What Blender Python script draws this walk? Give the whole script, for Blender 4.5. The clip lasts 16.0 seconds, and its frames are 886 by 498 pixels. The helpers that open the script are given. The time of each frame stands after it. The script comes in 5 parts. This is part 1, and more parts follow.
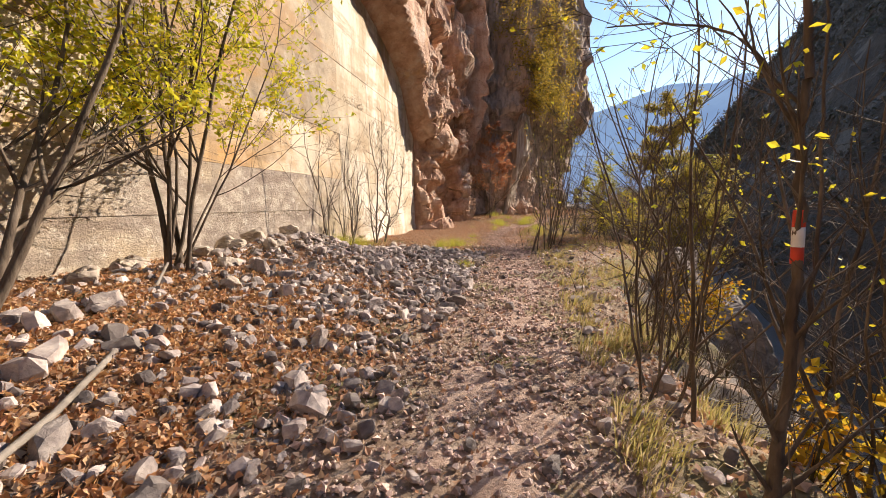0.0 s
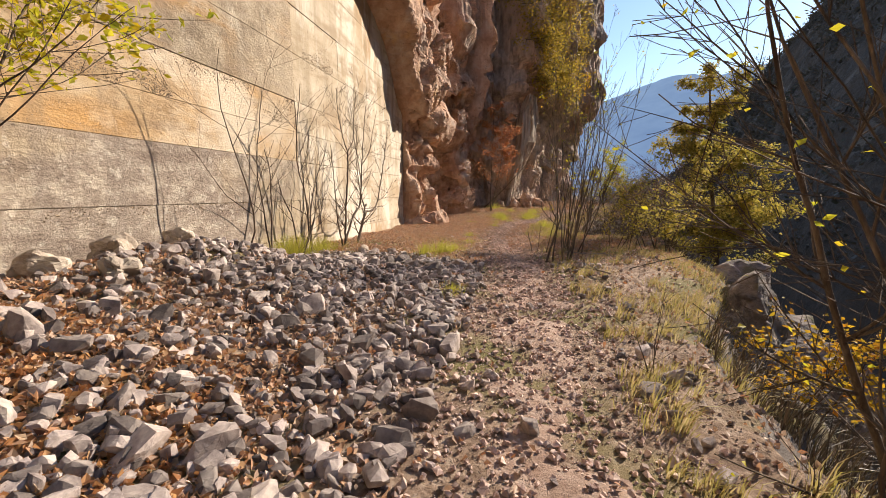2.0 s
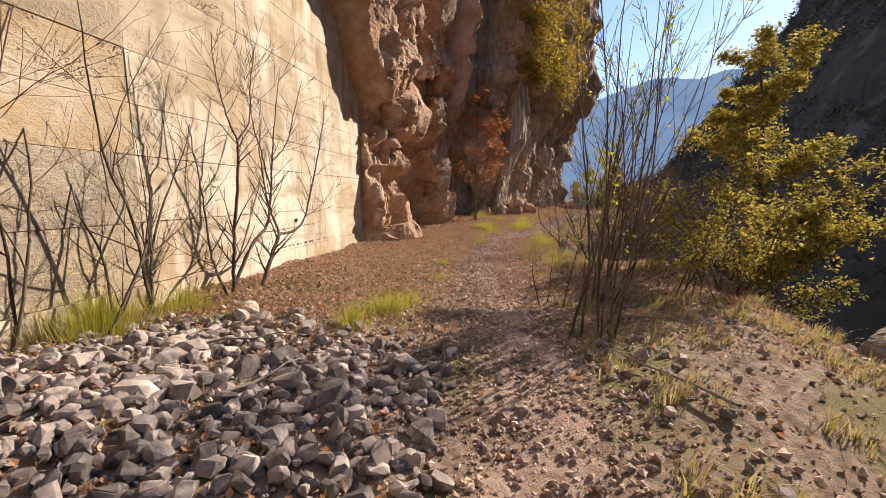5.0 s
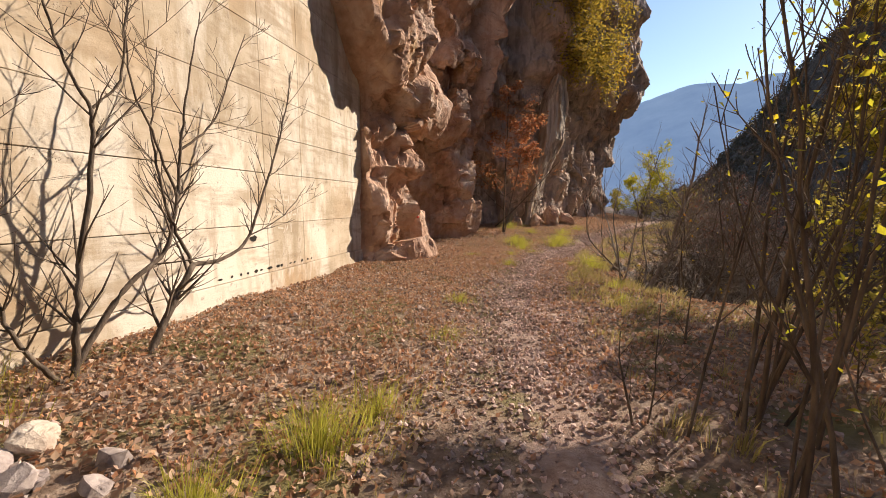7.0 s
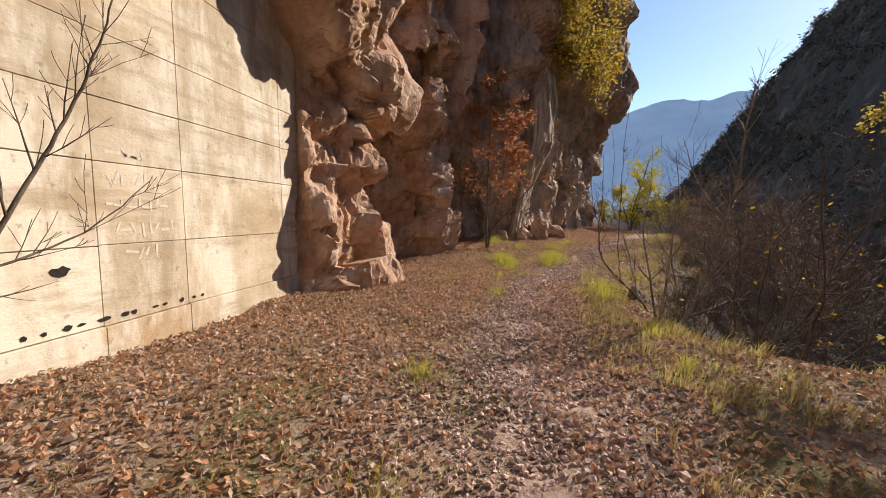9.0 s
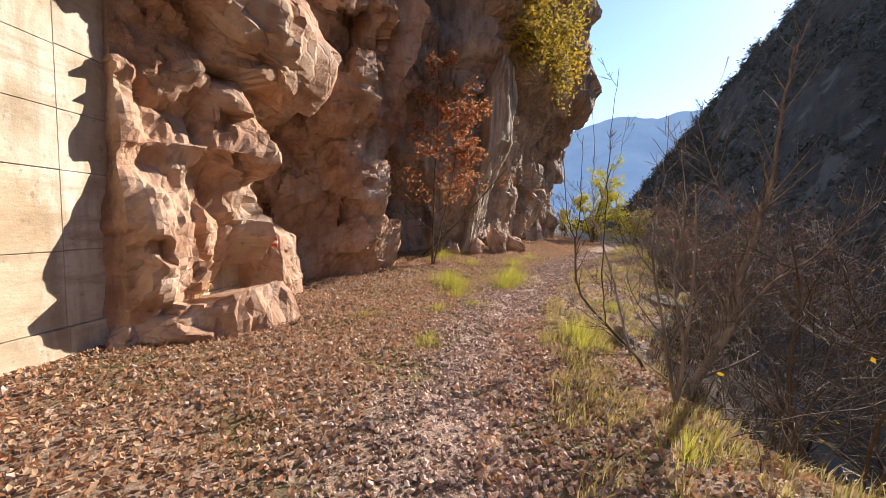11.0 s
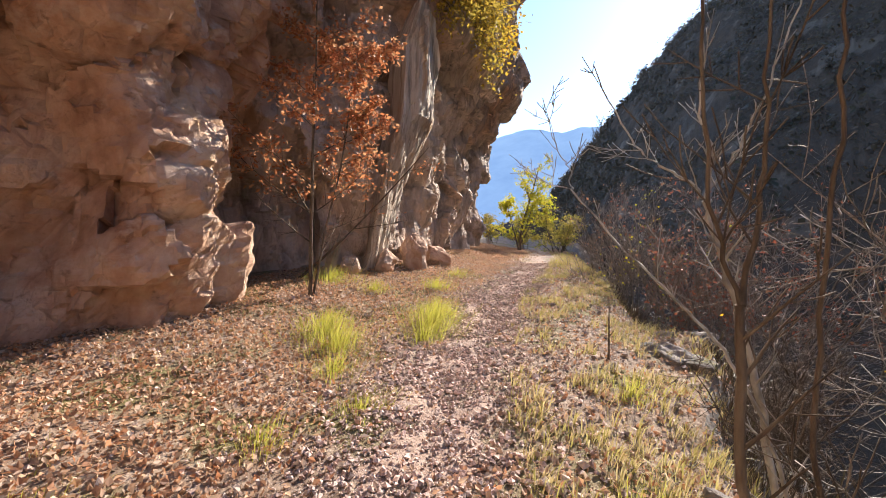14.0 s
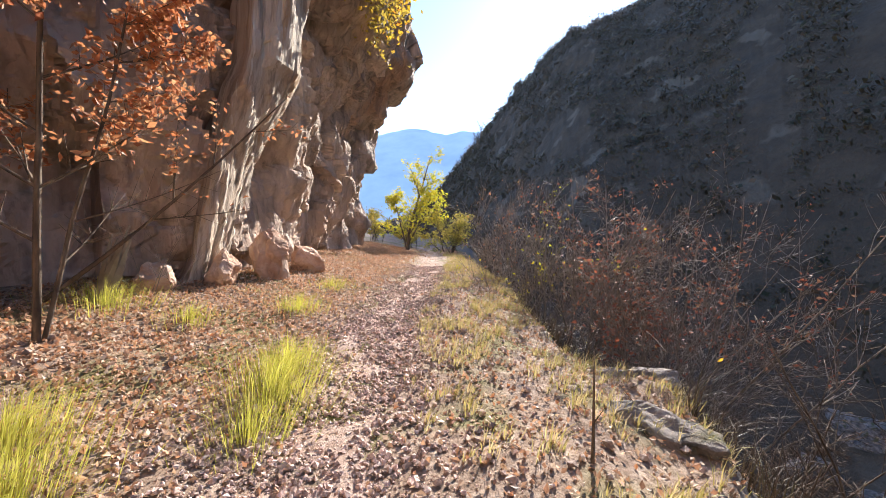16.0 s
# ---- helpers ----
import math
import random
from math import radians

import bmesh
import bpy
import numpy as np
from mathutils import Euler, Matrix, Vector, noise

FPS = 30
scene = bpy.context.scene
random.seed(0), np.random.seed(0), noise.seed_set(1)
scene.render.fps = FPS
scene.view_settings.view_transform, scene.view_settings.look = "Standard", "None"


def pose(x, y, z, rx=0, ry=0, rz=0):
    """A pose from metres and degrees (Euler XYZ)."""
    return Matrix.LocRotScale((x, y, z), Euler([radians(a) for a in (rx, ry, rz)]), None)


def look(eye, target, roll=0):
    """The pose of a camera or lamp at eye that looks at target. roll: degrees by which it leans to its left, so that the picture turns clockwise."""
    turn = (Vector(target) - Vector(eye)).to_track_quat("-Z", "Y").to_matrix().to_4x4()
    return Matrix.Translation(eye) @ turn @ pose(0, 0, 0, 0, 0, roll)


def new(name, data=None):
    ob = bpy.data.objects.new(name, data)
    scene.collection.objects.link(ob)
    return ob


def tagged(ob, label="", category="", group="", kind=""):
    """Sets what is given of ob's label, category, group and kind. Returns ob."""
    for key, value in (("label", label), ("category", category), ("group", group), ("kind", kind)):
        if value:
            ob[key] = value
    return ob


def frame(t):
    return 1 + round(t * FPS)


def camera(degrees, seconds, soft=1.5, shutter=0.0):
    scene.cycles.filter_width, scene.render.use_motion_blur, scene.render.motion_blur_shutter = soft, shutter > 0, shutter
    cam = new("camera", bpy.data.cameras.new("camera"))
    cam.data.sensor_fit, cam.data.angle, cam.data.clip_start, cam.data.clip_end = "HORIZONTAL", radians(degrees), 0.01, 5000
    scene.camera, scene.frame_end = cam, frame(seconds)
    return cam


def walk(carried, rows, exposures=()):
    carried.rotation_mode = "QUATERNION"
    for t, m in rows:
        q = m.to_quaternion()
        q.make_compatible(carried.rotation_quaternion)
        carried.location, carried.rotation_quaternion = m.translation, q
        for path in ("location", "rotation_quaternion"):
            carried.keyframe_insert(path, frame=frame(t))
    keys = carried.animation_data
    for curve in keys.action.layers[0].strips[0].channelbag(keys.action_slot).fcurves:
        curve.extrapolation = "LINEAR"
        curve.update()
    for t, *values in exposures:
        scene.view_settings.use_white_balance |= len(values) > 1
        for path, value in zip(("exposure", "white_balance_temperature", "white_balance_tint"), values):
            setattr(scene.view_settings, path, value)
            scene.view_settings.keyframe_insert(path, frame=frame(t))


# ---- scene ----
cam = camera(95.0, 16.0, soft=0.9)
PATH = [
    (0, (1.097, -10.944, 1.309), (0.705, -8.994, 1.095), -1.5),
    (0.5, (1.116, -10.218, 1.33), (0.654, -8.284, 1.109), -1.3),
    (1, (1.114, -9.507, 1.351), (0.644, -7.575, 1.145), -0.8),
    (1.5, (0.919, -8.842, 1.381), (0.474, -6.905, 1.152), -0.9),
    (2, (0.86, -8.14, 1.395), (0.47, -6.197, 1.127), -0.5),
    (2.5, (0.75, -7.494, 1.487), (0.448, -5.537, 1.212), -0.5),
    (3, (0.598, -6.871, 1.494), (0.351, -4.905, 1.219), -0.5),
    (3.5, (0.609, -6.156, 1.485), (0.416, -4.181, 1.241), -0.4),
    (3.7, (0.601, -5.913, 1.467), (0.427, -3.935, 1.231), -0.5),
    (5.8, (0.636, -3.148, 1.681), (0.222, -1.211, 1.406), -0.5),
    (6, (0.59, -2.873, 1.686), (0.17, -0.934, 1.428), -0.4),
    (6.5, (0.4, -2.141, 1.662), (-0.041, -0.205, 1.426), -0.3),
    (7, (0.362, -1.384, 1.613), (-0.096, 0.55, 1.391), -0.3),
    (7.5, (0.228, -0.774, 1.581), (-0.235, 1.156, 1.339), -0.2),
    (8, (0.143, -0.077, 1.598), (-0.329, 1.851, 1.356), -0.5),
    (8.5, (0.104, 0.601, 1.57), (-0.314, 2.546, 1.36), -0.4),
    (9, (0.045, 1.302, 1.565), (-0.323, 3.261, 1.401), -0.4),
    (9.2, (0.076, 1.572, 1.563), (-0.264, 3.537, 1.42), -0.4),
    (11.3, (0.329, 4.498, 1.623), (0.168, 6.488, 1.505), 0.2),
    (11.5, (0.344, 4.803, 1.649), (0.2, 6.795, 1.538), 0.0),
    (12, (0.393, 5.528, 1.643), (0.307, 7.523, 1.548), 0.1),
    (12.5, (0.296, 6.212, 1.628), (0.274, 8.21, 1.535), 0.2),
    (13, (0.391, 6.889, 1.623), (0.44, 8.887, 1.54), 0.2),
    (13.5, (0.44, 7.586, 1.603), (0.581, 9.578, 1.506), 0.5),
    (14, (0.542, 8.332, 1.621), (0.754, 10.318, 1.526), 0.5),
    (14.5, (0.657, 9.054, 1.66), (0.957, 11.03, 1.566), 0.5),
    (15, (0.709, 9.737, 1.688), (1.109, 11.694, 1.578), 0.6),
    (15.5, (0.917, 10.378, 1.604), (1.47, 12.297, 1.5), 1.6),
    (16, (1.075, 10.948, 1.623), (1.834, 12.796, 1.525), 1.9),
]
EXPOSURES = ((0.0, 0.98, 6500, 13), (2.0, 0.76, 6500, 12), (6.0, 0.68, 6600, 14), (8.0, 0.58, 6550, 14), (9.0, 0.52, 6400, 12), (11.5, 1.10, 6150, 12), (14.0, 1.44, 5950, 11), (16.0, 1.66, 5750, 10))
walk(cam, [(t, look(eye, target, roll)) for t, eye, target, roll in PATH], EXPOSURES)

# ---- light ----
SUN_AZ, SUN_EL = radians(41.0), radians(27.2)
world = bpy.data.worlds.new("sky")
scene.world = world
world.use_nodes = True
wn = world.node_tree.nodes
sky = wn.new("ShaderNodeTexSky")
sky.sky_type, sky.sun_disc = "NISHITA", False
sky.sun_elevation, sky.sun_rotation = SUN_EL, SUN_AZ
sky.air_density, sky.dust_density, sky.ozone_density = 1.0, 0.12, 2.0
wn["Background"].inputs["Strength"].default_value = 0.115
world.node_tree.links.new(sky.outputs["Color"], wn["Background"].inputs["Color"])
SUN_WAY = Vector((math.sin(SUN_AZ) * math.cos(SUN_EL), math.cos(SUN_AZ) * math.cos(SUN_EL), math.sin(SUN_EL)))
sun_data = bpy.data.lights.new("sun", "SUN")
sun_data.energy, sun_data.angle, sun_data.color = 5.0, radians(0.55), (1.0, 0.86, 0.69)
sun = new("sun", sun_data)
sun.matrix_world = look(SUN_WAY * 300, (0, 0, 0))


# ---- materials ----
def material(name, colours, scale=3.0, detail=6.0, rough=0.85, bump=0.3, bump_scale=12.0, fine=0.0,
             stretch=(1, 1, 1), stain=None, stain_scale=0.6, stain_at=(0.5, 0.62), vary=0.0, island=0.0,
             through_light=0.0, bump_dist=0.03, spec=0.3, streak=None, streak_amount=0.5, cracks=0.0, bands=()):
    """Noise between the given colours at two scales, an optional stain, variation by object or island, and relief."""
    m = bpy.data.materials.new(name)
    m.use_nodes = True
    n, l = m.node_tree.nodes, m.node_tree.links
    b = n["Principled BSDF"]
    b.inputs["Roughness"].default_value = rough
    b.inputs["Specular IOR Level"].default_value = spec
    geo = n.new("ShaderNodeNewGeometry")
    mp = n.new("ShaderNodeMapping")
    mp.inputs["Scale"].default_value = stretch
    l.new(geo.outputs["Position"], mp.inputs["Vector"])
    a = n.new("ShaderNodeTexNoise")
    a.inputs["Scale"].default_value, a.inputs["Detail"].default_value = scale, detail
    a.inputs["Roughness"].default_value = 0.62
    l.new(mp.outputs["Vector"], a.inputs["Vector"])
    ramp = n.new("ShaderNodeValToRGB")
    e = ramp.color_ramp.elements
    lo, hi = 0.32, 0.68
    e[0].position, e[0].color = lo, (*colours[0], 1)
    e[1].position, e[1].color = hi, (*colours[-1], 1)
    for i, c in enumerate(colours[1:-1]):
        x = e.new(lo + (hi - lo) * (i + 1) / (len(colours) - 1))
        x.color = (*c, 1)
    l.new(a.outputs["Fac"], ramp.inputs["Fac"])
    out = ramp.outputs["Color"]
    if stain:
        s = n.new("ShaderNodeTexNoise")
        s.inputs["Scale"].default_value, s.inputs["Detail"].default_value = stain_scale, 8.0
        l.new(mp.outputs["Vector"], s.inputs["Vector"])
        r = n.new("ShaderNodeMapRange")
        r.inputs["From Min"].default_value, r.inputs["From Max"].default_value = stain_at
        l.new(s.outputs["Fac"], r.inputs["Value"])
        mix = n.new("ShaderNodeMix")
        mix.data_type = "RGBA"
        l.new(r.outputs["Result"], mix.inputs["Factor"])
        l.new(out, mix.inputs[6])
        mix.inputs[7].default_value = (*stain, 1)
        out = mix.outputs[2]
    if streak:
        mp2 = n.new("ShaderNodeMapping")
        mp2.inputs["Scale"].default_value = (2.2, 2.2, 0.22)
        l.new(geo.outputs["Position"], mp2.inputs["Vector"])
        s2 = n.new("ShaderNodeTexNoise")
        s2.inputs["Scale"].default_value, s2.inputs["Detail"].default_value = 1.6, 9.0
        l.new(mp2.outputs["Vector"], s2.inputs["Vector"])
        r2 = n.new("ShaderNodeMapRange")
        r2.inputs["From Min"].default_value, r2.inputs["From Max"].default_value = 0.50, 0.66
        r2.inputs["To Max"].default_value = streak_amount
        l.new(s2.outputs["Fac"], r2.inputs["Value"])
        mix2 = n.new("ShaderNodeMix")
        mix2.data_type = "RGBA"
        l.new(r2.outputs["Result"], mix2.inputs["Factor"])
        l.new(out, mix2.inputs[6])
        mix2.inputs[7].default_value = (*streak, 1)
        out = mix2.outputs[2]
    for k, (colour, way, at, amount) in enumerate(bands):
        mp3 = n.new("ShaderNodeMapping")
        mp3.inputs["Scale"].default_value = way
        mp3.inputs["Location"].default_value = (k * 3.7, k * 5.1, k * 2.3)
        l.new(geo.outputs["Position"], mp3.inputs["Vector"])
        s3 = n.new("ShaderNodeTexNoise")
        s3.inputs["Scale"].default_value, s3.inputs["Detail"].default_value, s3.inputs["Roughness"].default_value = 1.0, 10.0, 0.66
        l.new(mp3.outputs["Vector"], s3.inputs["Vector"])
        r3 = n.new("ShaderNodeMapRange")
        r3.inputs["From Min"].default_value, r3.inputs["From Max"].default_value = at
        r3.inputs["To Max"].default_value = amount
        l.new(s3.outputs["Fac"], r3.inputs["Value"])
        mix3 = n.new("ShaderNodeMix")
        mix3.data_type = "RGBA"
        l.new(r3.outputs["Result"], mix3.inputs["Factor"])
        l.new(out, mix3.inputs[6])
        mix3.inputs[7].default_value = (*colour, 1)
        out = mix3.outputs[2]
    if vary or island:
        hsv = n.new("ShaderNodeHueSaturation")
        if vary:
            info = n.new("ShaderNodeObjectInfo")
            src, amount = info.outputs["Random"], vary
        else:
            src, amount = geo.outputs["Random Per Island"], island
        r = n.new("ShaderNodeMapRange")
        r.inputs["To Min"].default_value, r.inputs["To Max"].default_value = 1 - amount, 1 + amount
        l.new(src, r.inputs["Value"])
        l.new(r.outputs["Result"], hsv.inputs["Value"])
        l.new(out, hsv.inputs["Color"])
        out = hsv.outputs["Color"]
    l.new(out, b.inputs["Base Color"])
    if bump:
        f = n.new("ShaderNodeTexNoise")
        f.inputs["Scale"].default_value, f.inputs["Detail"].default_value = bump_scale, 10.0
        f.inputs["Roughness"].default_value = 0.68
        l.new(mp.outputs["Vector"], f.inputs["Vector"])
        bp = n.new("ShaderNodeBump")
        bp.inputs["Strength"].default_value, bp.inputs["Distance"].default_value = bump, bump_dist
        height = f.outputs["Fac"]
        if cracks:
            vo = n.new("ShaderNodeTexVoronoi")
            vo.feature = "DISTANCE_TO_EDGE"
            vo.inputs["Scale"].default_value = cracks
            wp = n.new("ShaderNodeVectorMath")
            wp.operation = "MULTIPLY_ADD"
            wp.inputs[1].default_value = (0.35, 0.35, 0.35)
            l.new(a.outputs["Color"], wp.inputs[0])
            l.new(mp.outputs["Vector"], wp.inputs[2])
            l.new(wp.outputs[0], vo.inputs["Vector"])
            rr = n.new("ShaderNodeMapRange")
            rr.inputs["From Max"].default_value, rr.inputs["To Max"].default_value = 0.10, 0.55
            l.new(vo.outputs["Distance"], rr.inputs["Value"])
            ad = n.new("ShaderNodeMath")
            l.new(rr.outputs["Result"], ad.inputs[0])
            l.new(height, ad.inputs[1])
            height = ad.outputs[0]
        l.new(height, bp.inputs["Height"])
        l.new(bp.outputs["Normal"], b.inputs["Normal"])
    if through_light:
        t = n.new("ShaderNodeBsdfTranslucent")
        l.new(out, t.inputs["Color"])
        mx = n.new("ShaderNodeMixShader")
        mx.inputs["Fac"].default_value = through_light
        l.new(b.outputs["BSDF"], mx.inputs[1])
        l.new(t.outputs["BSDF"], mx.inputs[2])
        l.new(mx.outputs["Shader"], n["Material Output"].inputs["Surface"])
    return m


def leaf_material(name, colours, through_light=0.5):
    """Leaves: one of several colours for each leaf."""
    m = material(name, colours, bump=0.0, rough=0.55, through_light=through_light, spec=0.25)
    n, l = m.node_tree.nodes, m.node_tree.links
    ramp = next(x for x in n if x.type == "VALTORGB")
    geo = next(x for x in n if x.type == "NEW_GEOMETRY")
    for i, e in enumerate(ramp.color_ramp.elements):
        e.position = i / max(1, len(colours) - 1)
    l.new(geo.outputs["Random Per Island"], ramp.inputs["Fac"])
    return m


M_GROUND = material("soil", [(0.14, 0.09, 0.06), (0.29, 0.205, 0.145), (0.46, 0.36, 0.275)], 9.0, 10, 0.95, 0.9, 30.0,
                    stain=(0.20, 0.17, 0.07), stain_scale=0.8, bump_dist=0.04)
M_CONC = material("board_marked_concrete", [(0.43, 0.35, 0.24), (0.57, 0.48, 0.355), (0.67, 0.59, 0.47)], 1.8, 12, 0.9, 0.4, 18.0,
                  stretch=(1, 0.6, 1.0), stain=(0.42, 0.28, 0.15), stain_scale=0.55, stain_at=(0.54, 0.72), vary=0.07, bump_dist=0.025, streak=(0.36, 0.285, 0.19), streak_amount=0.55,
                  bands=(((0.76, 0.71, 0.61), (1, 1.0, 0.35), (0.48, 0.58), 0.85), ((0.38, 0.29, 0.19), (1, 0.6, 3.0), (0.51, 0.63), 0.7), ((0.40, 0.31, 0.21), (1, 2.6, 0.5), (0.55, 0.66), 0.6), ((0.22, 0.17, 0.13), (9, 9, 9), (0.60, 0.69), 0.55)))
M_CONC_ROUGH = material("weathered_concrete", [(0.260, 0.210, 0.151), (0.420, 0.344, 0.248), (0.538, 0.462, 0.353)], 3.2, 12, 0.93, 0.9, 16.0,
                        stretch=(1, 0.75, 1.15), stain=(0.45, 0.30, 0.165), stain_scale=0.7, stain_at=(0.46, 0.68), vary=0.12, bump_dist=0.045, streak=(0.27, 0.22, 0.17), streak_amount=0.4,
                        bands=(((0.50, 0.30, 0.12), (1, 0.35, 1.5), (0.53, 0.66), 0.75), ((0.27, 0.215, 0.185), (1, 0.45, 2.6), (0.52, 0.66), 0.75),
                               ((0.66, 0.60, 0.50), (1, 1.4, 0.9), (0.55, 0.70), 0.7), ((0.19, 0.15, 0.12), (11, 11, 11), (0.58, 0.70), 0.6)))
M_CONC_GREY = material("speckled_grey_concrete", [(0.254, 0.207, 0.169), (0.414, 0.348, 0.282), (0.564, 0.498, 0.414)], 5.0, 12, 0.94, 0.9, 20.0, stretch=(1, 0.75, 1.15), stain=(0.50, 0.40, 0.27), stain_scale=0.6,
                       stain_at=(0.50, 0.66), vary=0.08, bump_dist=0.04, streak=(0.25, 0.21, 0.18), streak_amount=0.5,
                       bands=(((0.22, 0.17, 0.14), (1, 0.5, 3.0), (0.50, 0.64), 0.65), ((0.70, 0.64, 0.55), (7, 7, 7), (0.56, 0.66), 0.6), ((0.17, 0.13, 0.11), (15, 15, 15), (0.58, 0.68), 0.7)))
M_CONC_OCHRE = material("ochre_stained_concrete", [(0.310, 0.206, 0.112), (0.464, 0.335, 0.198), (0.550, 0.447, 0.310)], 2.4, 12, 0.93, 0.8, 18.0, stretch=(1, 0.6, 1.15), stain=(0.54, 0.31, 0.11), stain_scale=0.8,
                        stain_at=(0.48, 0.64), vary=0.08, bump_dist=0.035, streak=(0.29, 0.22, 0.15), streak_amount=0.5,
                        bands=(((0.26, 0.19, 0.13), (1, 0.4, 3.2), (0.53, 0.66), 0.7), ((0.66, 0.58, 0.46), (1, 0.5, 0.7), (0.46, 0.60), 0.85), ((0.18, 0.14, 0.10), (13, 13, 13), (0.60, 0.70), 0.6)))
M_HOLE_SHADE = material("black_hole_shade", [(0.012, 0.010, 0.008), (0.03, 0.025, 0.02)], 20, bump=0.2)
M_CHALK = material("faded_white_paint", [(0.72, 0.68, 0.60), (0.58, 0.495, 0.37)], 16.0, bump=0.2)
M_ROCK = material("red_limestone", [(0.30, 0.165, 0.105), (0.52, 0.335, 0.23), (0.65, 0.48, 0.365)], 1.5, 12, 0.88, 0.7, 13.0,
                  stain=(0.52, 0.44, 0.37), stain_scale=0.9, stain_at=(0.55, 0.74), bump_dist=0.05, streak=(0.36, 0.20, 0.13), streak_amount=0.5, cracks=2.6,
                  bands=(((0.60, 0.50, 0.42), (1.1, 1.1, 1.6), (0.55, 0.63), 0.5), ((0.60, 0.36, 0.13), (0.8, 0.8, 0.5), (0.58, 0.70), 0.6), ((0.16, 0.10, 0.075), (3.5, 3.5, 4.5), (0.60, 0.70), 0.6)))
M_ROCK_GREY = material("grey_cliff_limestone", [(0.288, 0.223, 0.179), (0.518, 0.396, 0.309), (0.720, 0.576, 0.460)], 0.9, 12, 0.9, 0.9, 11.0,
                       stretch=(1, 1, 0.5), stain=(0.44, 0.28, 0.18), stain_scale=0.45, stain_at=(0.52, 0.66), bump_dist=0.07, streak=(0.14, 0.12, 0.105), streak_amount=0.5, cracks=2.2,
                       bands=(((0.55, 0.46, 0.37), (1.2, 1.2, 0.8), (0.58, 0.68), 0.6), ((0.13, 0.12, 0.06), (1.4, 1.4, 0.9), (0.58, 0.70), 0.6), ((0.10, 0.085, 0.07), (3.2, 3.2, 1.2), (0.61, 0.71), 0.6)))
M_LEDGE = material("dark_ledge_limestone", [(0.12, 0.105, 0.095), (0.24, 0.205, 0.18), (0.40, 0.345, 0.30)], 3.0, 12, 0.92, 0.8, 16.0, stain=(0.13, 0.12, 0.06), stain_scale=1.6,
                   stain_at=(0.54, 0.66), bump_dist=0.05, cracks=3.0, bands=(((0.06, 0.052, 0.045), (2.2, 2.2, 5.0), (0.56, 0.66), 0.8),))
M_SLAB = material("pale_smooth_limestone", [(0.36, 0.27, 0.19), (0.54, 0.44, 0.34), (0.62, 0.55, 0.46)], 2.2, 10, 0.85, 0.9, 17.0,
                  stretch=(1, 1, 0.16), stain=(0.45, 0.27, 0.13), stain_scale=0.9, stain_at=(0.56, 0.68), bump_dist=0.05,
                  bands=(((0.24, 0.19, 0.15), (5.5, 5.5, 0.5), (0.48, 0.60), 0.8), ((0.66, 0.60, 0.51), (7.5, 7.5, 0.6), (0.55, 0.64), 0.75), ((0.50, 0.29, 0.12), (3.0, 3.0, 0.3), (0.58, 0.66), 0.7)))
M_STONE = material("rubble_limestone", [(0.177, 0.144, 0.136), (0.336, 0.284, 0.257), (0.523, 0.457, 0.401)], 7.0, 8, 0.9, 0.6, 26.0, vary=0.5)
M_RUBBLE = material("broken_grey_limestone", [(0.176, 0.143, 0.139), (0.323, 0.273, 0.250), (0.499, 0.430, 0.378)], 9.0, 8, 0.9, 0.6, 30.0, island=0.62)
M_STONE_PALE = material("pale_wall_rock", [(0.30, 0.24, 0.19), (0.50, 0.42, 0.34), (0.62, 0.55, 0.46)], 4.0, 10, 0.9, 0.8, 14.0, vary=0.15)
M_STONE_SMALL = material("gravel_limestone", [(0.26, 0.185, 0.15), (0.43, 0.325, 0.27), (0.60, 0.50, 0.42)], 11.0, 8, 0.9, 0.5, 40.0, island=0.45)
M_BARK = material("grey_brown_bark", [(0.055, 0.040, 0.030), (0.12, 0.09, 0.065), (0.20, 0.16, 0.12)], 9.0, 8, 0.9, 0.6, 30.0,
                  stretch=(1, 1, 0.3))
M_TWIG = material("pale_twig_bark", [(0.11, 0.088, 0.07), (0.21, 0.175, 0.145), (0.36, 0.31, 0.265)], 9.0, 8, 0.8, 0.4, 30.0, stretch=(1, 1, 0.3))
M_ASH = material("silver_grey_bark", [(0.17, 0.155, 0.14), (0.31, 0.29, 0.265), (0.48, 0.455, 0.42)], 11.0, 8, 0.85, 0.5, 34.0, stretch=(1, 1, 0.3))
M_DEAD = material("bleached_dead_wood", [(0.187, 0.158, 0.130), (0.302, 0.266, 0.223)], 6.0, 8, 0.9, 0.6, 30.0)
M_LEAF_Y = leaf_material("yellow_green_leaves", [(0.42, 0.42, 0.03), (0.62, 0.54, 0.04), (0.30, 0.34, 0.03), (0.70, 0.52, 0.03)], 0.62)
M_LEAF_G = leaf_material("olive_green_leaves", [(0.213, 0.200, 0.037), (0.400, 0.338, 0.062), (0.575, 0.450, 0.100), (0.263, 0.250, 0.050)], 0.5)
M_LEAF_GOLD = leaf_material("golden_oak_leaves", [(0.55, 0.32, 0.02), (0.62, 0.42, 0.03), (0.40, 0.30, 0.03), (0.55, 0.24, 0.02)], 0.5)
M_LEAF_R = leaf_material("rust_red_leaves", [(0.44, 0.16, 0.065), (0.56, 0.26, 0.115), (0.30, 0.11, 0.06), (0.58, 0.35, 0.18), (0.48, 0.17, 0.07)], 0.45)
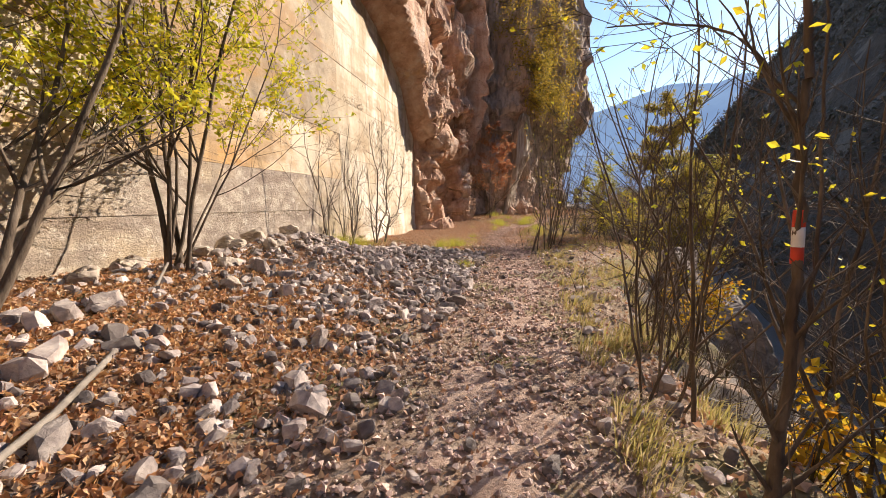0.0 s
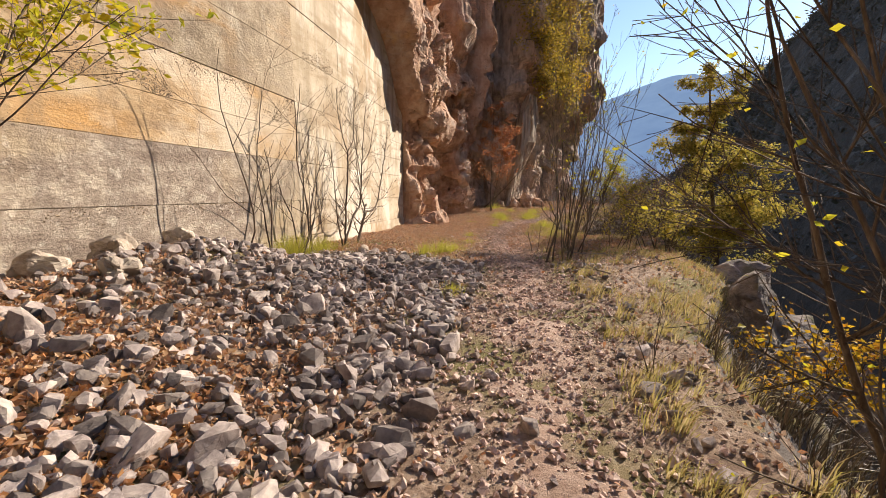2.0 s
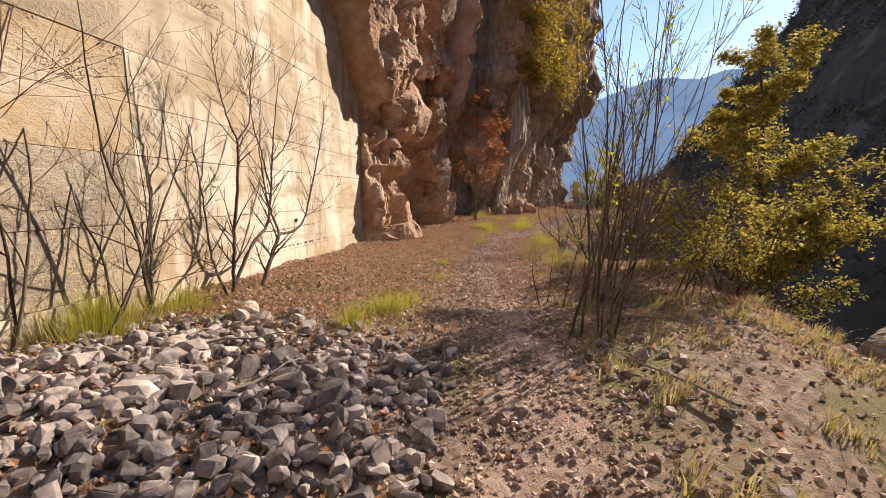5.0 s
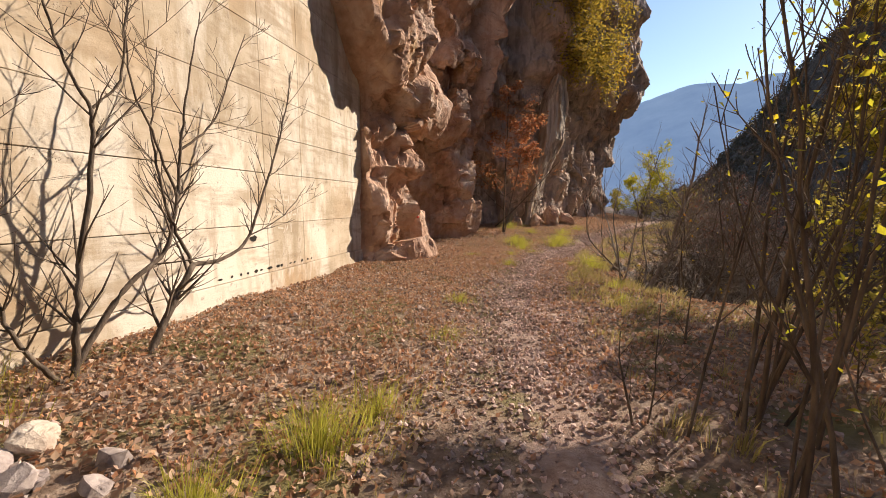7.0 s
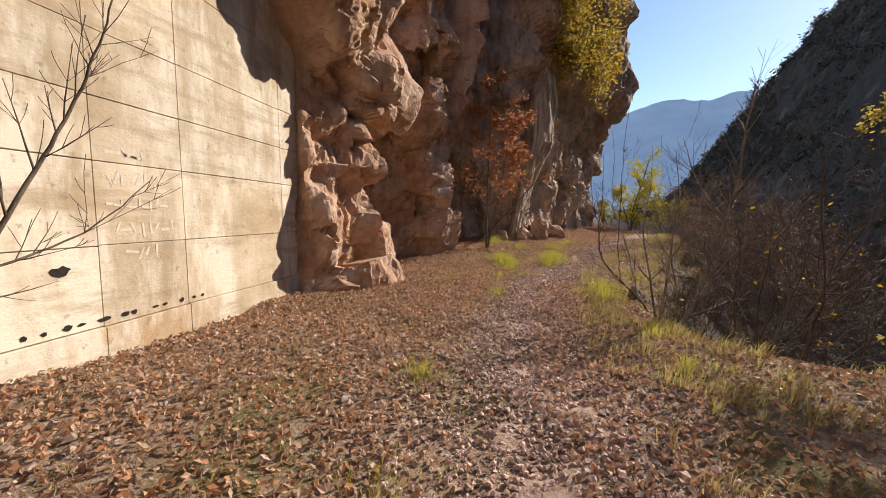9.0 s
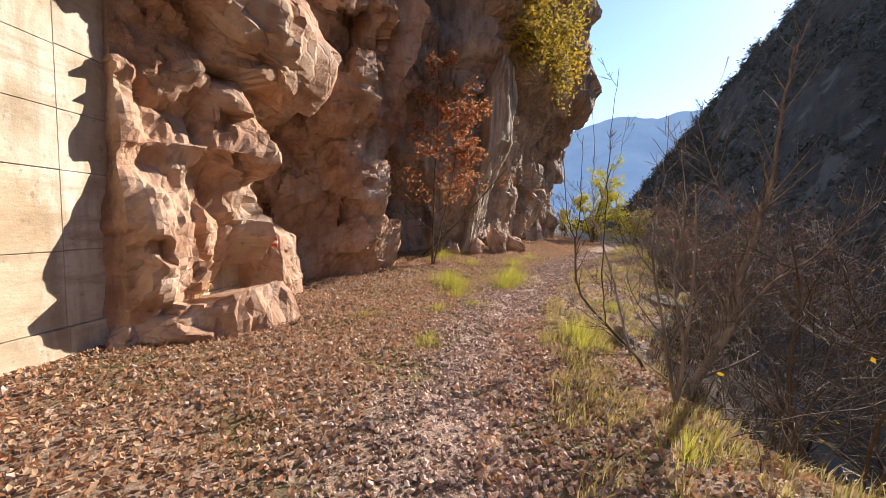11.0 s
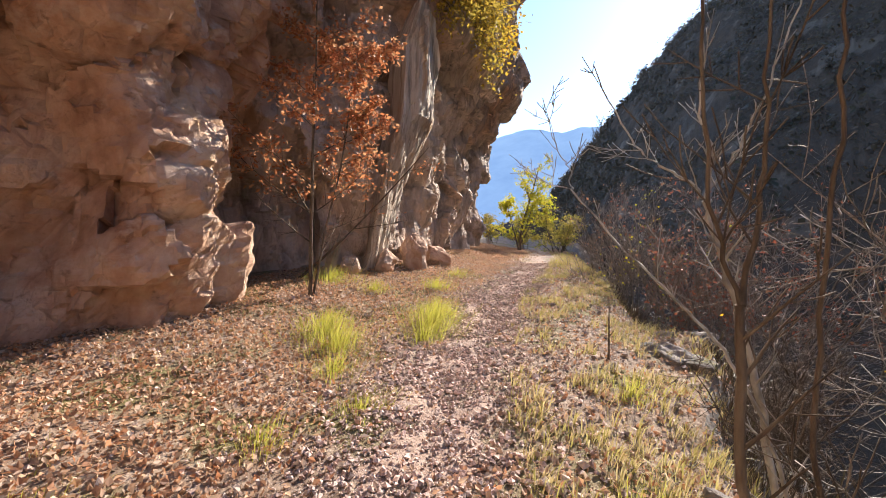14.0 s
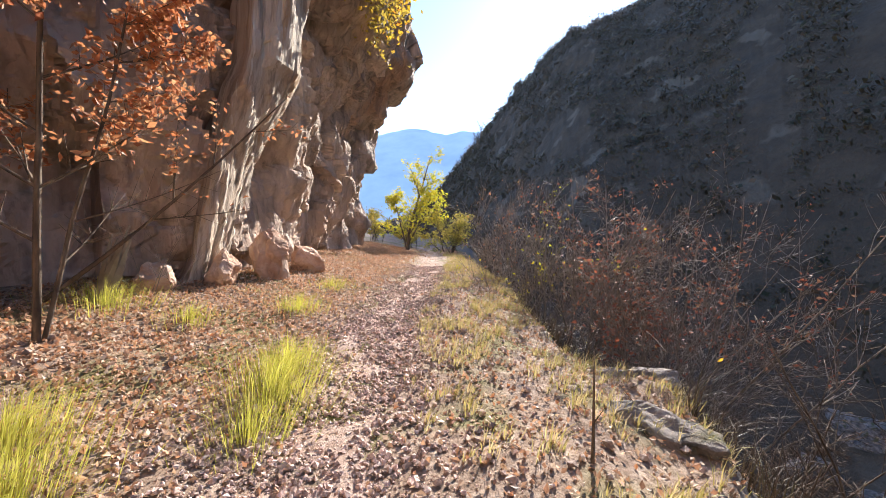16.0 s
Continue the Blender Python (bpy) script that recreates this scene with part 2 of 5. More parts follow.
M_LEAF_DULL = leaf_material("dull_red_leaves", [(0.26, 0.085, 0.05), (0.34, 0.13, 0.08), (0.17, 0.07, 0.05), (0.30, 0.17, 0.10)], 0.35)
M_LEAF_CLIFF = leaf_material("olive_gold_leaves", [(0.36, 0.29, 0.05), (0.54, 0.40, 0.06), (0.20, 0.17, 0.045), (0.58, 0.40, 0.06), (0.42, 0.33, 0.05)], 0.45)
M_LITTER = leaf_material("fallen_leaves", [(0.40, 0.21, 0.12), (0.56, 0.34, 0.20), (0.17, 0.095, 0.065), (0.662, 0.472, 0.303), (0.49, 0.224, 0.104), (0.541, 0.428, 0.329), (0.308, 0.165, 0.095)], 0.3)
M_LITTER_ORANGE = leaf_material("orange_fallen_leaves", [(0.52, 0.27, 0.11), (0.38, 0.17, 0.07), (0.64, 0.42, 0.22), (0.28, 0.14, 0.06), (0.58, 0.31, 0.12), (0.60, 0.47, 0.33)], 0.35)
M_GRASS = leaf_material("green_grass", [(0.32, 0.34, 0.05), (0.48, 0.46, 0.07), (0.52, 0.48, 0.11), (0.40, 0.40, 0.06), (0.48, 0.41, 0.12)], 0.55)
M_GRASS_DRY = leaf_material("dry_grass", [(0.42, 0.34, 0.13), (0.33, 0.30, 0.08), (0.54, 0.44, 0.22), (0.46, 0.34, 0.17)], 0.45)
M_GRAVEL = material("pinkish_path_gravel", [(0.320, 0.219, 0.180), (0.530, 0.385, 0.320), (0.700, 0.569, 0.490)], 11.0, 8, 0.9, 0.5, 40.0, island=0.45)
M_AGGREGATE = material("bare_aggregate", [(0.22, 0.165, 0.12), (0.36, 0.28, 0.20), (0.54, 0.45, 0.34)], 8.0, 8, 0.95, 0.5, 40.0, island=0.35)
M_PATH = material("trodden_pinkish_earth", [(0.266, 0.171, 0.123), (0.400, 0.285, 0.219), (0.475, 0.361, 0.290)], 9.0, 10, 0.95, 0.9, 34.0, bump_dist=0.03)
M_RED = material("red_paint", [(0.55, 0.05, 0.02), (0.62, 0.08, 0.04)], 20, bump=0.2, rough=0.6)
M_WHITE = material("white_paint", [(0.72, 0.70, 0.66), (0.8, 0.78, 0.74)], 20, bump=0.2, rough=0.6)
M_FOREST = material("shaded_hill_forest_with_haze", [(0.020, 0.016, 0.012), (0.051, 0.035, 0.023), (0.088, 0.060, 0.037)], 0.16, 12, 0.95, 1.0, 0.5,
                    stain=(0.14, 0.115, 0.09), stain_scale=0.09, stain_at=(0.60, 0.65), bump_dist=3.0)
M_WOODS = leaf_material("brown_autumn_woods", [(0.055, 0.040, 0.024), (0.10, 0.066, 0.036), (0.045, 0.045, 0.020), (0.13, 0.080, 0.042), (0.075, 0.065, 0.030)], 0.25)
M_SCRUB = leaf_material("withered_brown_scrub", [(0.046, 0.031, 0.019), (0.085, 0.057, 0.036), (0.065, 0.055, 0.026), (0.130, 0.091, 0.058), (0.036, 0.029, 0.019)], 0.25)


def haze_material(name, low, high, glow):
    """Distant hills: blue haze is painted into their colour and an emission of the same colour."""
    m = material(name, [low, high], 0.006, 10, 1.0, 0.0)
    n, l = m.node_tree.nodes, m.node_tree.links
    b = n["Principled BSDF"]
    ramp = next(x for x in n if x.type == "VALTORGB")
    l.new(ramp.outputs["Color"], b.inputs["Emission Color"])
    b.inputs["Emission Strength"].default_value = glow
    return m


def haze_glow(m, colour, strength):
    """Makes a far surface glow evenly, in place of the daylit haze before it."""
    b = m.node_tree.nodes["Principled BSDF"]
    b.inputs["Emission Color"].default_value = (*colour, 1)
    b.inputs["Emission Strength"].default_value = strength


# Haze over the gorge, put into the forest as a faint bluish emission.
haze_glow(M_FOREST, (0.66, 0.67, 0.74), 0.010)
M_FAR = haze_material("haze_blue_mountain", (0.15, 0.215, 0.315), (0.205, 0.275, 0.37), 0.55)


def fade_along_wall(m, colour, y0, y1):
    """Stains that die out, in uneven patches, towards the cleaner end of the wall."""
    n, l = m.node_tree.nodes, m.node_tree.links
    b = n["Principled BSDF"]
    under = b.inputs["Base Color"].links[0].from_socket
    geo = next(x for x in n if x.type == "NEW_GEOMETRY")
    sep = n.new("ShaderNodeSeparateXYZ")
    l.new(geo.outputs["Position"], sep.inputs[0])
    patch = n.new("ShaderNodeTexNoise")
    patch.inputs["Scale"].default_value, patch.inputs["Detail"].default_value = 0.8, 9.0
    l.new(geo.outputs["Position"], patch.inputs["Vector"])
    add = n.new("ShaderNodeMath")
    add.operation = "MULTIPLY_ADD"
    add.inputs[1].default_value = 7.0
    l.new(patch.outputs["Fac"], add.inputs[0])
    l.new(sep.outputs["Y"], add.inputs[2])
    r = n.new("ShaderNodeMapRange")
    r.inputs["From Min"].default_value, r.inputs["From Max"].default_value = y0 + 3.5, y1 + 3.5
    r.inputs["To Max"].default_value = 0.85
    l.new(add.outputs[0], r.inputs["Value"])
    mix = n.new("ShaderNodeMix")
    mix.data_type = "RGBA"
    l.new(r.outputs["Result"], mix.inputs["Factor"])
    l.new(under, mix.inputs[6])
    mix.inputs[7].default_value = (*colour, 1)
    l.new(mix.outputs[2], b.inputs["Base Color"])


for stained in (M_CONC_OCHRE, M_CONC_GREY, M_CONC_ROUGH):
    fade_along_wall(stained, (0.52, 0.435, 0.32), -1.6, 1.6)


def bare_rock_where_steep(m, rock):
    """Bare stone where the slope is too steep for earth."""
    n, l = m.node_tree.nodes, m.node_tree.links
    b = n["Principled BSDF"]
    under = b.inputs["Base Color"].links[0].from_socket
    geo = next(x for x in n if x.type == "NEW_GEOMETRY")
    sep = n.new("ShaderNodeSeparateXYZ")
    l.new(geo.outputs["True Normal"], sep.inputs[0])
    r = n.new("ShaderNodeMapRange")
    r.inputs["From Min"].default_value, r.inputs["From Max"].default_value = 0.84, 0.66
    l.new(sep.outputs["Z"], r.inputs["Value"])
    mix = n.new("ShaderNodeMix")
    mix.data_type = "RGBA"
    l.new(r.outputs["Result"], mix.inputs["Factor"])
    l.new(under, mix.inputs[6])
    mix.inputs[7].default_value = (*rock, 1)
    l.new(mix.outputs[2], b.inputs["Base Color"])


bare_rock_where_steep(M_GROUND, (0.19, 0.165, 0.145))


# ---- helpers ----
def mesh_of(name, verts, faces, mat, smooth=False):
    me = bpy.data.meshes.new(name)
    me.from_pydata([tuple(v) for v in verts], [], faces)
    me.materials.append(mat)
    if smooth:
        me.polygons.foreach_set("use_smooth", [True] * len(me.polygons))
    me.update()
    return me


def piece(name, me, parent=None, label="", m=None):
    """Links a mesh as one object, under a thing or a part where one is given."""
    ob = new(name, me)
    if parent:
        ob.parent = parent
    if m is not None:
        ob.matrix_basis = m
    if label:
        ob["label"] = label
    return ob


def smooth01(a, b, x):
    t = min(1.0, max(0.0, (x - a) / (b - a)))
    return t * t * (3 - 2 * t)


def along(table, x):
    """Linear reading of a small table of (x, value)."""
    if x <= table[0][0]:
        return table[0][1]
    for (x0, v0), (x1, v1) in zip(table, table[1:]):
        if x <= x1:
            return v0 + (v1 - v0) * (x - x0) / (x1 - x0)
    return table[-1][1]


def hash01(p, k=0):
    v = math.sin(p[0] * 127.1 + p[1] * 311.7 + p[2] * 74.7 + k * 19.19) * 43758.5453
    return v - math.floor(v)


def facets(p, size, tilt, step):
    """Height of a rock broken into tilted planes of about the given size, which meet in sharp edges."""
    q = Vector(p) / size
    far, pts = noise.voronoi(q)
    h = []
    for d, c in zip(far, pts):
        t = Vector((hash01(c, 1) - 0.5, hash01(c, 2) - 0.5, hash01(c, 3) - 0.5)) * 2
        h.append((q - c).dot(t) * tilt + (hash01(c, 4) - 0.5) * step - 0.55 * (d * d - far[0] * far[0]))
    h.sort()
    crack = 0.03 * max(0.0, 1 - (h[-1] - h[-2]) / 0.06)
    return size * (h[-1] - 0.22 * tilt - crack)


def sheet(ss, zs, fn):
    v = [fn(s, z) for z in zs for s in ss]
    n = len(ss)
    f = [(j * n + i, j * n + i + 1, (j + 1) * n + i + 1, (j + 1) * n + i) for j in range(len(zs) - 1) for i in range(n - 1)]
    return v, f


# ---- the ground ----
WALL_X = -4.2
TRACK = ((-30, 1.0), (-9, 0.95), (-3.6, 1.0), (2.5, 0.5), (5, 0.25), (9, 0.35), (14, 1.3), (18, 3.0), (22, 5.0), (30, 8.3), (36, 10.0), (60, 20.0))
EDGE = ((-30, 3.2), (-9, 2.6), (-6, 2.4), (-3.4, 2.7), (-1, 3.9), (1, 4.8), (5.5, 5.0), (7.0, 3.1), (8.5, 2.5), (10.3, 2.6), (12.0, 3.6), (14, 5.2),
        (16.6, 5.4), (21.5, 7.5), (30, 10.4), (36, 13.0), (60, 24.0))


def ground_z(x, y):
    c, e = along(TRACK, y), along(EDGE, y)
    z = 0.02 * math.sin(y * 0.7) + 0.30 * smooth01(12, 26, y)
    left = smooth01(0.8, 4.6, c - x)
    z += left * (0.12 + 0.30 * smooth01(11, 17, y) + 0.45 * (1 - smooth01(-6.5, -2.0, y)))
    # the heap of rubble between the path and the wall
    z += 0.22 * math.exp(-((x + 1.6) / 1.5) ** 2 - ((y + 2.6) / 2.6) ** 2)
    z += 0.50 * math.exp(-((x + 3.3) / 0.9) ** 2 - ((y + 3.6) / 1.6) ** 2)
    z -= 0.05 * math.exp(-((x - c) / 0.55) ** 2)
    d = x - e
    if d > -1.6:
        z -= 0.16 * (d + 1.6) ** 1.5 if d < 0 else 0.16 * 1.6 ** 1.5
    if d > 0:
        z -= 1.25 * d if d < 20 else 25 + 0.15 * min(d - 20, 60)
    z += 4.6 * math.exp(-((x - 8.3) / 2.4) ** 2 - ((y - 8.2) / 2.6) ** 2)
    near = 1 - smooth01(15, 60, abs(x))
    z += near * (0.05 * noise.noise((x * 1.1, y * 1.1, 0)) + 0.025 * noise.noise((x * 3.7, y * 3.7, 2)))
    if d > -0.6:
        k = smooth01(-0.6, 1.5, d)
        z += k * (facets((x, y, 3), 1.2, 0.8, 0.7) * 0.9 + facets((x, y, 8), 0.5, 0.8, 0.5) * 0.7 + 0.5 * noise.noise((x * 0.5, y * 0.5, 5)))
    return z


def spaced(limits):
    """Grid lines from spans of (start, end, step)."""
    out = []
    for a, b, s in limits:
        k = max(1, round((b - a) / s))
        out += [a + (b - a) * i / k for i in range(k)]
    return out + [limits[-1][1]]


gx = spaced([(-1500, -60, 240), (-60, -8, 10), (-8, -4.6, 0.5), (-4.6, 6.5, 0.11), (6.5, 12, 0.25), (12, 30, 1.0), (30, 120, 8), (120, 1500, 200)])
gy = spaced([(-1500, -60, 240), (-60, -16, 6), (-16, -11.5, 0.4), (-11.5, 18, 0.11), (18, 34, 0.25), (34, 60, 1.3), (60, 200, 15), (200, 1500, 200)])
gv = [(x, y, ground_z(x, y)) for y in gy for x in gx]
w = len(gx)
gf = [(j * w + i, j * w + i + 1, (j + 1) * w + i + 1, (j + 1) * w + i) for j in range(len(gy) - 1) for i in range(w - 1)]
ground = piece("ground", mesh_of("ground", gv, gf, M_GROUND, True))
tagged(ground, "stony brown earth of a mountain track above a gorge", "ground", kind="structure")



def path_point(u, y):
    c = along(TRACK, y)
    half = 0.80 + 0.22 * noise.noise((3, y * 0.7, 0)) + 0.10 * noise.noise((3 if u > 0 else 8, y * 2.3, 0))
    x = c + u * half + 0.15 * noise.noise((0, y * 0.5, 6))
    patchy = 0.035 * noise.noise((x * 2.3, y * 2.3, 11)) + 0.02 * noise.noise((x * 6.1, y * 6.1, 12))
    return (x, y, ground_z(x, y) + 0.004 + patchy - 0.06 * smooth01(0.35, 1.0, abs(u)))


tv, tf = sheet([-1 + i / 10 for i in range(21)], spaced([(-11.5, 18, 0.08), (18, 38, 0.25)]), path_point)
path = piece("path", mesh_of("path", tv, tf, M_PATH, True))
tagged(path, "trodden pinkish earth path strewn with gravel", "path", kind="structure")

# ---- concrete retaining wall ----
COURSES = (-0.5, 0.44, 1.28, 2.15, 2.80, 3.47, 4.5, 5.5, 6.6, 7.6, 8.6)
WALL_Y0, WALL_Y1 = -15.0, 11.25


def block(sx, sy, sz, bevel=0.012):
    """A box with chamfered edges, about its centre."""
    bm = bmesh.new()
    bmesh.ops.create_cube(bm, size=1)
    bmesh.ops.scale(bm, vec=(sx, sy, sz), verts=bm.verts)
    bmesh.ops.bevel(bm, geom=bm.edges[:], offset=bevel, segments=1, affect="EDGES")
    return bm


def finish(name, bm, mat, smooth=False):
    me = bpy.data.meshes.new(name)
    bm.to_mesh(me)
    bm.free()
    me.materials.append(mat)
    if smooth:
        me.polygons.foreach_set("use_smooth", [True] * len(me.polygons))
    return me


bm = block(0.7, WALL_Y1 - WALL_Y0, 9.1)
bmesh.ops.translate(bm, verts=bm.verts, vec=(WALL_X - 0.39, (WALL_Y0 + WALL_Y1) / 2, 4.05))
wall = piece("wall_west", finish("wall_west", bm, M_CONC_ROUGH))
tagged(wall, "tall board-marked concrete retaining wall, stained and weathered", "retaining wall", kind="structure")

rng = random.Random(4)
for k, (z0, z1) in enumerate(zip(COURSES, COURSES[1:])):
    ys, y = [WALL_Y0], WALL_Y0
    while y < 4.0:
        y += rng.uniform(8.0, 13.0)
        ys.append(y)
    ys = [v for v in ys if v < -6.0] + [0.42, 2.7, 4.73, 5.84, 8.05, WALL_Y1]
    for a, b in zip(ys, ys[1:]):
        rough = k != 0 and b < 0.5
        proud = (rng.uniform(-0.006, 0.012) if a < 2.6 else 0.0) + (0.03 if k == 0 else 0)
        bm = block(0.10, b - a - (0.004 if a > 0 else 0.0), z1 - z0 - rng.uniform(0.005, 0.013), 0.004)
        for v in bm.verts:
            v.co.x += (0.006 if a < 2.6 else 0.001) * noise.noise((a + v.co.y, z0 + v.co.z, 7))
            v.co.z += 0.012 * noise.noise((a + v.co.y * 0.5, z0 + v.co.z, 3))
        piece("panel", finish("panel", bm, (M_CONC_GREY if k < 3 else M_CONC_OCHRE if k < 5 else M_CONC_ROUGH) if rough else M_CONC), wall,
              m=pose(WALL_X - 0.045 + proud, (a + b) / 2, (z0 + z1) / 2))


bm = block(0.6, 4.2, 6.0)
recess = piece("wall_recess", finish("wall_recess", bm, M_CONC_ROUGH), m=pose(-5.36, 13.1, 2.4))
tagged(recess, "shaded smooth concrete wall inside the rock recess", "retaining wall", kind="structure")
for z0, z1 in ((-0.5, 1.4), (1.4, 3.3), (3.3, 5.2)):
    bm = block(0.10, 4.15, z1 - z0 - 0.008, 0.004)
    piece("panel", finish("panel", bm, M_CONC), recess, m=pose(0.33, 0, (z0 + z1) / 2 - 2.4))


# ---- the cliff ----
FOOT = ((-4.75, -30), (-4.75, -16), (-4.75, -4), (-4.75, 5), (-4.65, 7.9), (-4.25, 8.40), (-3.98, 8.85), (-3.78, 9.6), (-3.66, 10.4), (-4.15, 11.1),
        (-5.2, 11.45), (-5.35, 13.2), (-4.85, 13.55), (-3.80, 13.95), (-2.95, 14.2), (-2.60, 14.6), (-2.65, 15.6), (-3.6, 16.7), (-3.3, 18.2),
        (-1.7, 19.2), (-0.5, 19.6), (0.15, 20.3), (0.75, 21.2), (1.3, 22.6), (2.3, 25.0), (3.5, 27.8), (4.5, 29.7), (5.0, 31.0), (4.6, 32.6), (2.0, 36), (-6, 42))
foot_len = [0.0]
for (ax, ay), (bx, by) in zip(FOOT, FOOT[1:]):
    foot_len.append(foot_len[-1] + math.hypot(bx - ax, by - ay))


def foot_at(s):
    for i in range(len(FOOT) - 1):
        if s <= foot_len[i + 1] or i == len(FOOT) - 2:
            t = (s - foot_len[i]) / (foot_len[i + 1] - foot_len[i])
            return Vector((FOOT[i][0] + (FOOT[i + 1][0] - FOOT[i][0]) * t, FOOT[i][1] + (FOOT[i + 1][1] - FOOT[i][1]) * t, 0))


def foot_smooth(s, r):
    return (foot_at(s - r) + foot_at(s) * 2 + foot_at(s + r)) / 4


LIP = ((-20, 9.0), (0, 8.5), (3.75, 7.9), (5.5, 7.3), (7.0, 6.5), (8.05, 5.2), (8.8, 4.6), (9.3, 4.3), (10.3, 4.4), (11.3, 3.7), (12.6, 4.2), (13.6, 5.0), (14.4, 6.6), (15.0, 7.0))


def cliff_offset(x, y, z):
    """How far the rock stands out from its foot line at a height."""
    o = 0.0
    if y < 15.5:
        out = along(((-20, 1.5), (3, 1.7), (7, 1.7), (8.6, 1.25), (9.3, 0.8), (10.5, 0.6), (11.3, 1.4), (12.8, 1.5), (14.0, 0.5), (15.5, 0.2)), y)
        zl = along(LIP, y)
        o += out * smooth01(zl - 0.35, zl + 0.7, z)
        if y < 8.6:
            o -= 0.25 * (1 - smooth01(zl - 0.8, zl - 0.1, z))
    # first column: spread foot, ledge and wedge, waist
    g = math.exp(-((y - 10.0) / 1.1) ** 2) if x < -2.5 and y < 11.9 else 0
    o += g * (0.34 * math.exp(-((z - 0.0) / 0.42) ** 2) + 0.30 * math.exp(-((z - 1.5) / 0.9) ** 2)
              + 0.34 * math.exp(-((z - 2.65) / 0.30) ** 2) + 0.28 * math.exp(-((z - 3.5) / 0.9) ** 2))
    # second column
    if y > 13.0 and x < -1.5 and y < 16.2:
        o += 0.14 * math.exp(-((z - 2.6) / 0.6) ** 2) + 0.26 * math.exp(-((z - 0.9) / 0.9) ** 2) - 0.06 * math.exp(-((z - 3.5) / 0.4) ** 2) + 0.25 * smooth01(3.6, 4.4, z) + 0.10 * math.exp(-(z / 0.5) ** 2)
    # dark hollow behind it
    if 15.3 < y < 19.2 and x < -0.8:
        o += 1.1 * smooth01(3.6, 8.0, z) - 0.4 * math.exp(-((z - 1.6) / 1.2) ** 2)
    # main face leaning out over the track
    k = smooth01(19.0, 21.0, y)
    lean = along(((0, 0.15), (0.5, 0.0), (2.5, 0.0), (4.2, 0.0), (6.3, 0.45), (7.7, 1.05), (8.1, 1.75), (8.6, 1.95), (11, 2.0), (14, 1.9), (20, 1.9), (40, 0.0)), z)
    o += k * lean * (0.75 if y < 24 else 1.0)
    if z > 18:
        o -= (z - 18) * 0.35
    return o


def cliff_point(s, z):
    p = foot_smooth(s, 0.22)
    q = foot_smooth(s + 0.35, 0.5) - foot_smooth(s - 0.35, 0.5)
    nrm = Vector((q.y, -q.x, 0)).normalized()
    o = cliff_offset(p.x, p.y, z)
    base = p + nrm * o + Vector((0, 0, z))
    amp = 1.0 if p.y > 8.4 or z > 6 else 0.25
    if p.y < 9.0 and z < 9.5:
        amp *= 0.25 + 0.75 * smooth01(8.2, 9.0, p.y)
    if p.y > 16:
        amp = 0.8
    wob = base + 0.08 * Vector((noise.noise(base * 0.9), noise.noise(base * 0.9 + Vector((7, 0, 0))), noise.noise(base * 0.9 + Vector((0, 7, 0)))))
    blocky = smooth01(11.4, 12.4, p.y)
    big = facets(wob + Vector((9, 0, 0)), 1.6, 0.80, 0.34) * (0.68 + 0.08 * blocky)
    mid = facets(wob + Vector((0, 5, 0)), 0.62, 0.95, 0.38) * (0.44 - 0.10 * blocky)
    small = facets(wob, 0.24, 0.85, 0.34) * (0.36 - 0.08 * blocky)
    rough = 0.05 * noise.noise(base * 1.7) + 0.02 * noise.noise(base * 5.0) + 0.022 * noise.noise(base * 12.0)
    slope = (cliff_offset(p.x, p.y, z + 0.06) - cliff_offset(p.x, p.y, z - 0.06)) / 0.12
    way = (nrm - Vector((0, 0, max(-2.5, min(2.5, slope))))).normalized()
    return base + way * amp * (big + mid + small + rough)


def s_of(y):
    """Length along the foot line to the first point at y or beyond."""
    for i in range(1, len(FOOT)):
        if FOOT[i][1] >= y:
            t = (y - FOOT[i - 1][1]) / (FOOT[i][1] - FOOT[i - 1][1])
            return foot_len[i - 1] + t * (foot_len[i] - foot_len[i - 1])


S1, S2, S3, S4 = s_of(8.3), s_of(15.0), s_of(21.0), s_of(33.0)
zs_low = spaced([(-0.8, 3.2, 0.07), (3.2, 7.5, 0.05), (7.5, 10, 0.14), (10, 18, 0.5), (18, 40, 2.0)])
va, fa = sheet(spaced([(0.5, S1 - 10, 1.2), (S1 - 10, S1, 0.22), (S1, S2 + 3.6, 0.065)]), zs_low, cliff_point)
near_cliff = piece("cliff", mesh_of("cliff", va, fa, M_ROCK))
tagged(near_cliff, "overhanging reddish limestone cliff with bulging columns", "cliff", kind="structure")
vb, fb = sheet(spaced([(S2 + 3.55, S4, 0.085), (S4, foot_len[-1] - 0.6, 0.6)]), zs_low, cliff_point)
far_cliff = piece("cliff_face", mesh_of("cliff_face", vb, fb, M_ROCK_GREY))
tagged(far_cliff, "dark grey-brown limestone cliff leaning over the track", "cliff", kind="structure")

# ---- distant hills ----
RIDGE = ((12, 0.0), (19.5, 2.5), (21, 5.0), (23, 7.6), (27, 13.0), (31, 17.8), (35, 22.4), (37.7, 24.2), (41, 25.0), (46, 26.4), (55, 29), (75, 33), (100, 36), (130, 34), (165, 26), (200, 22))


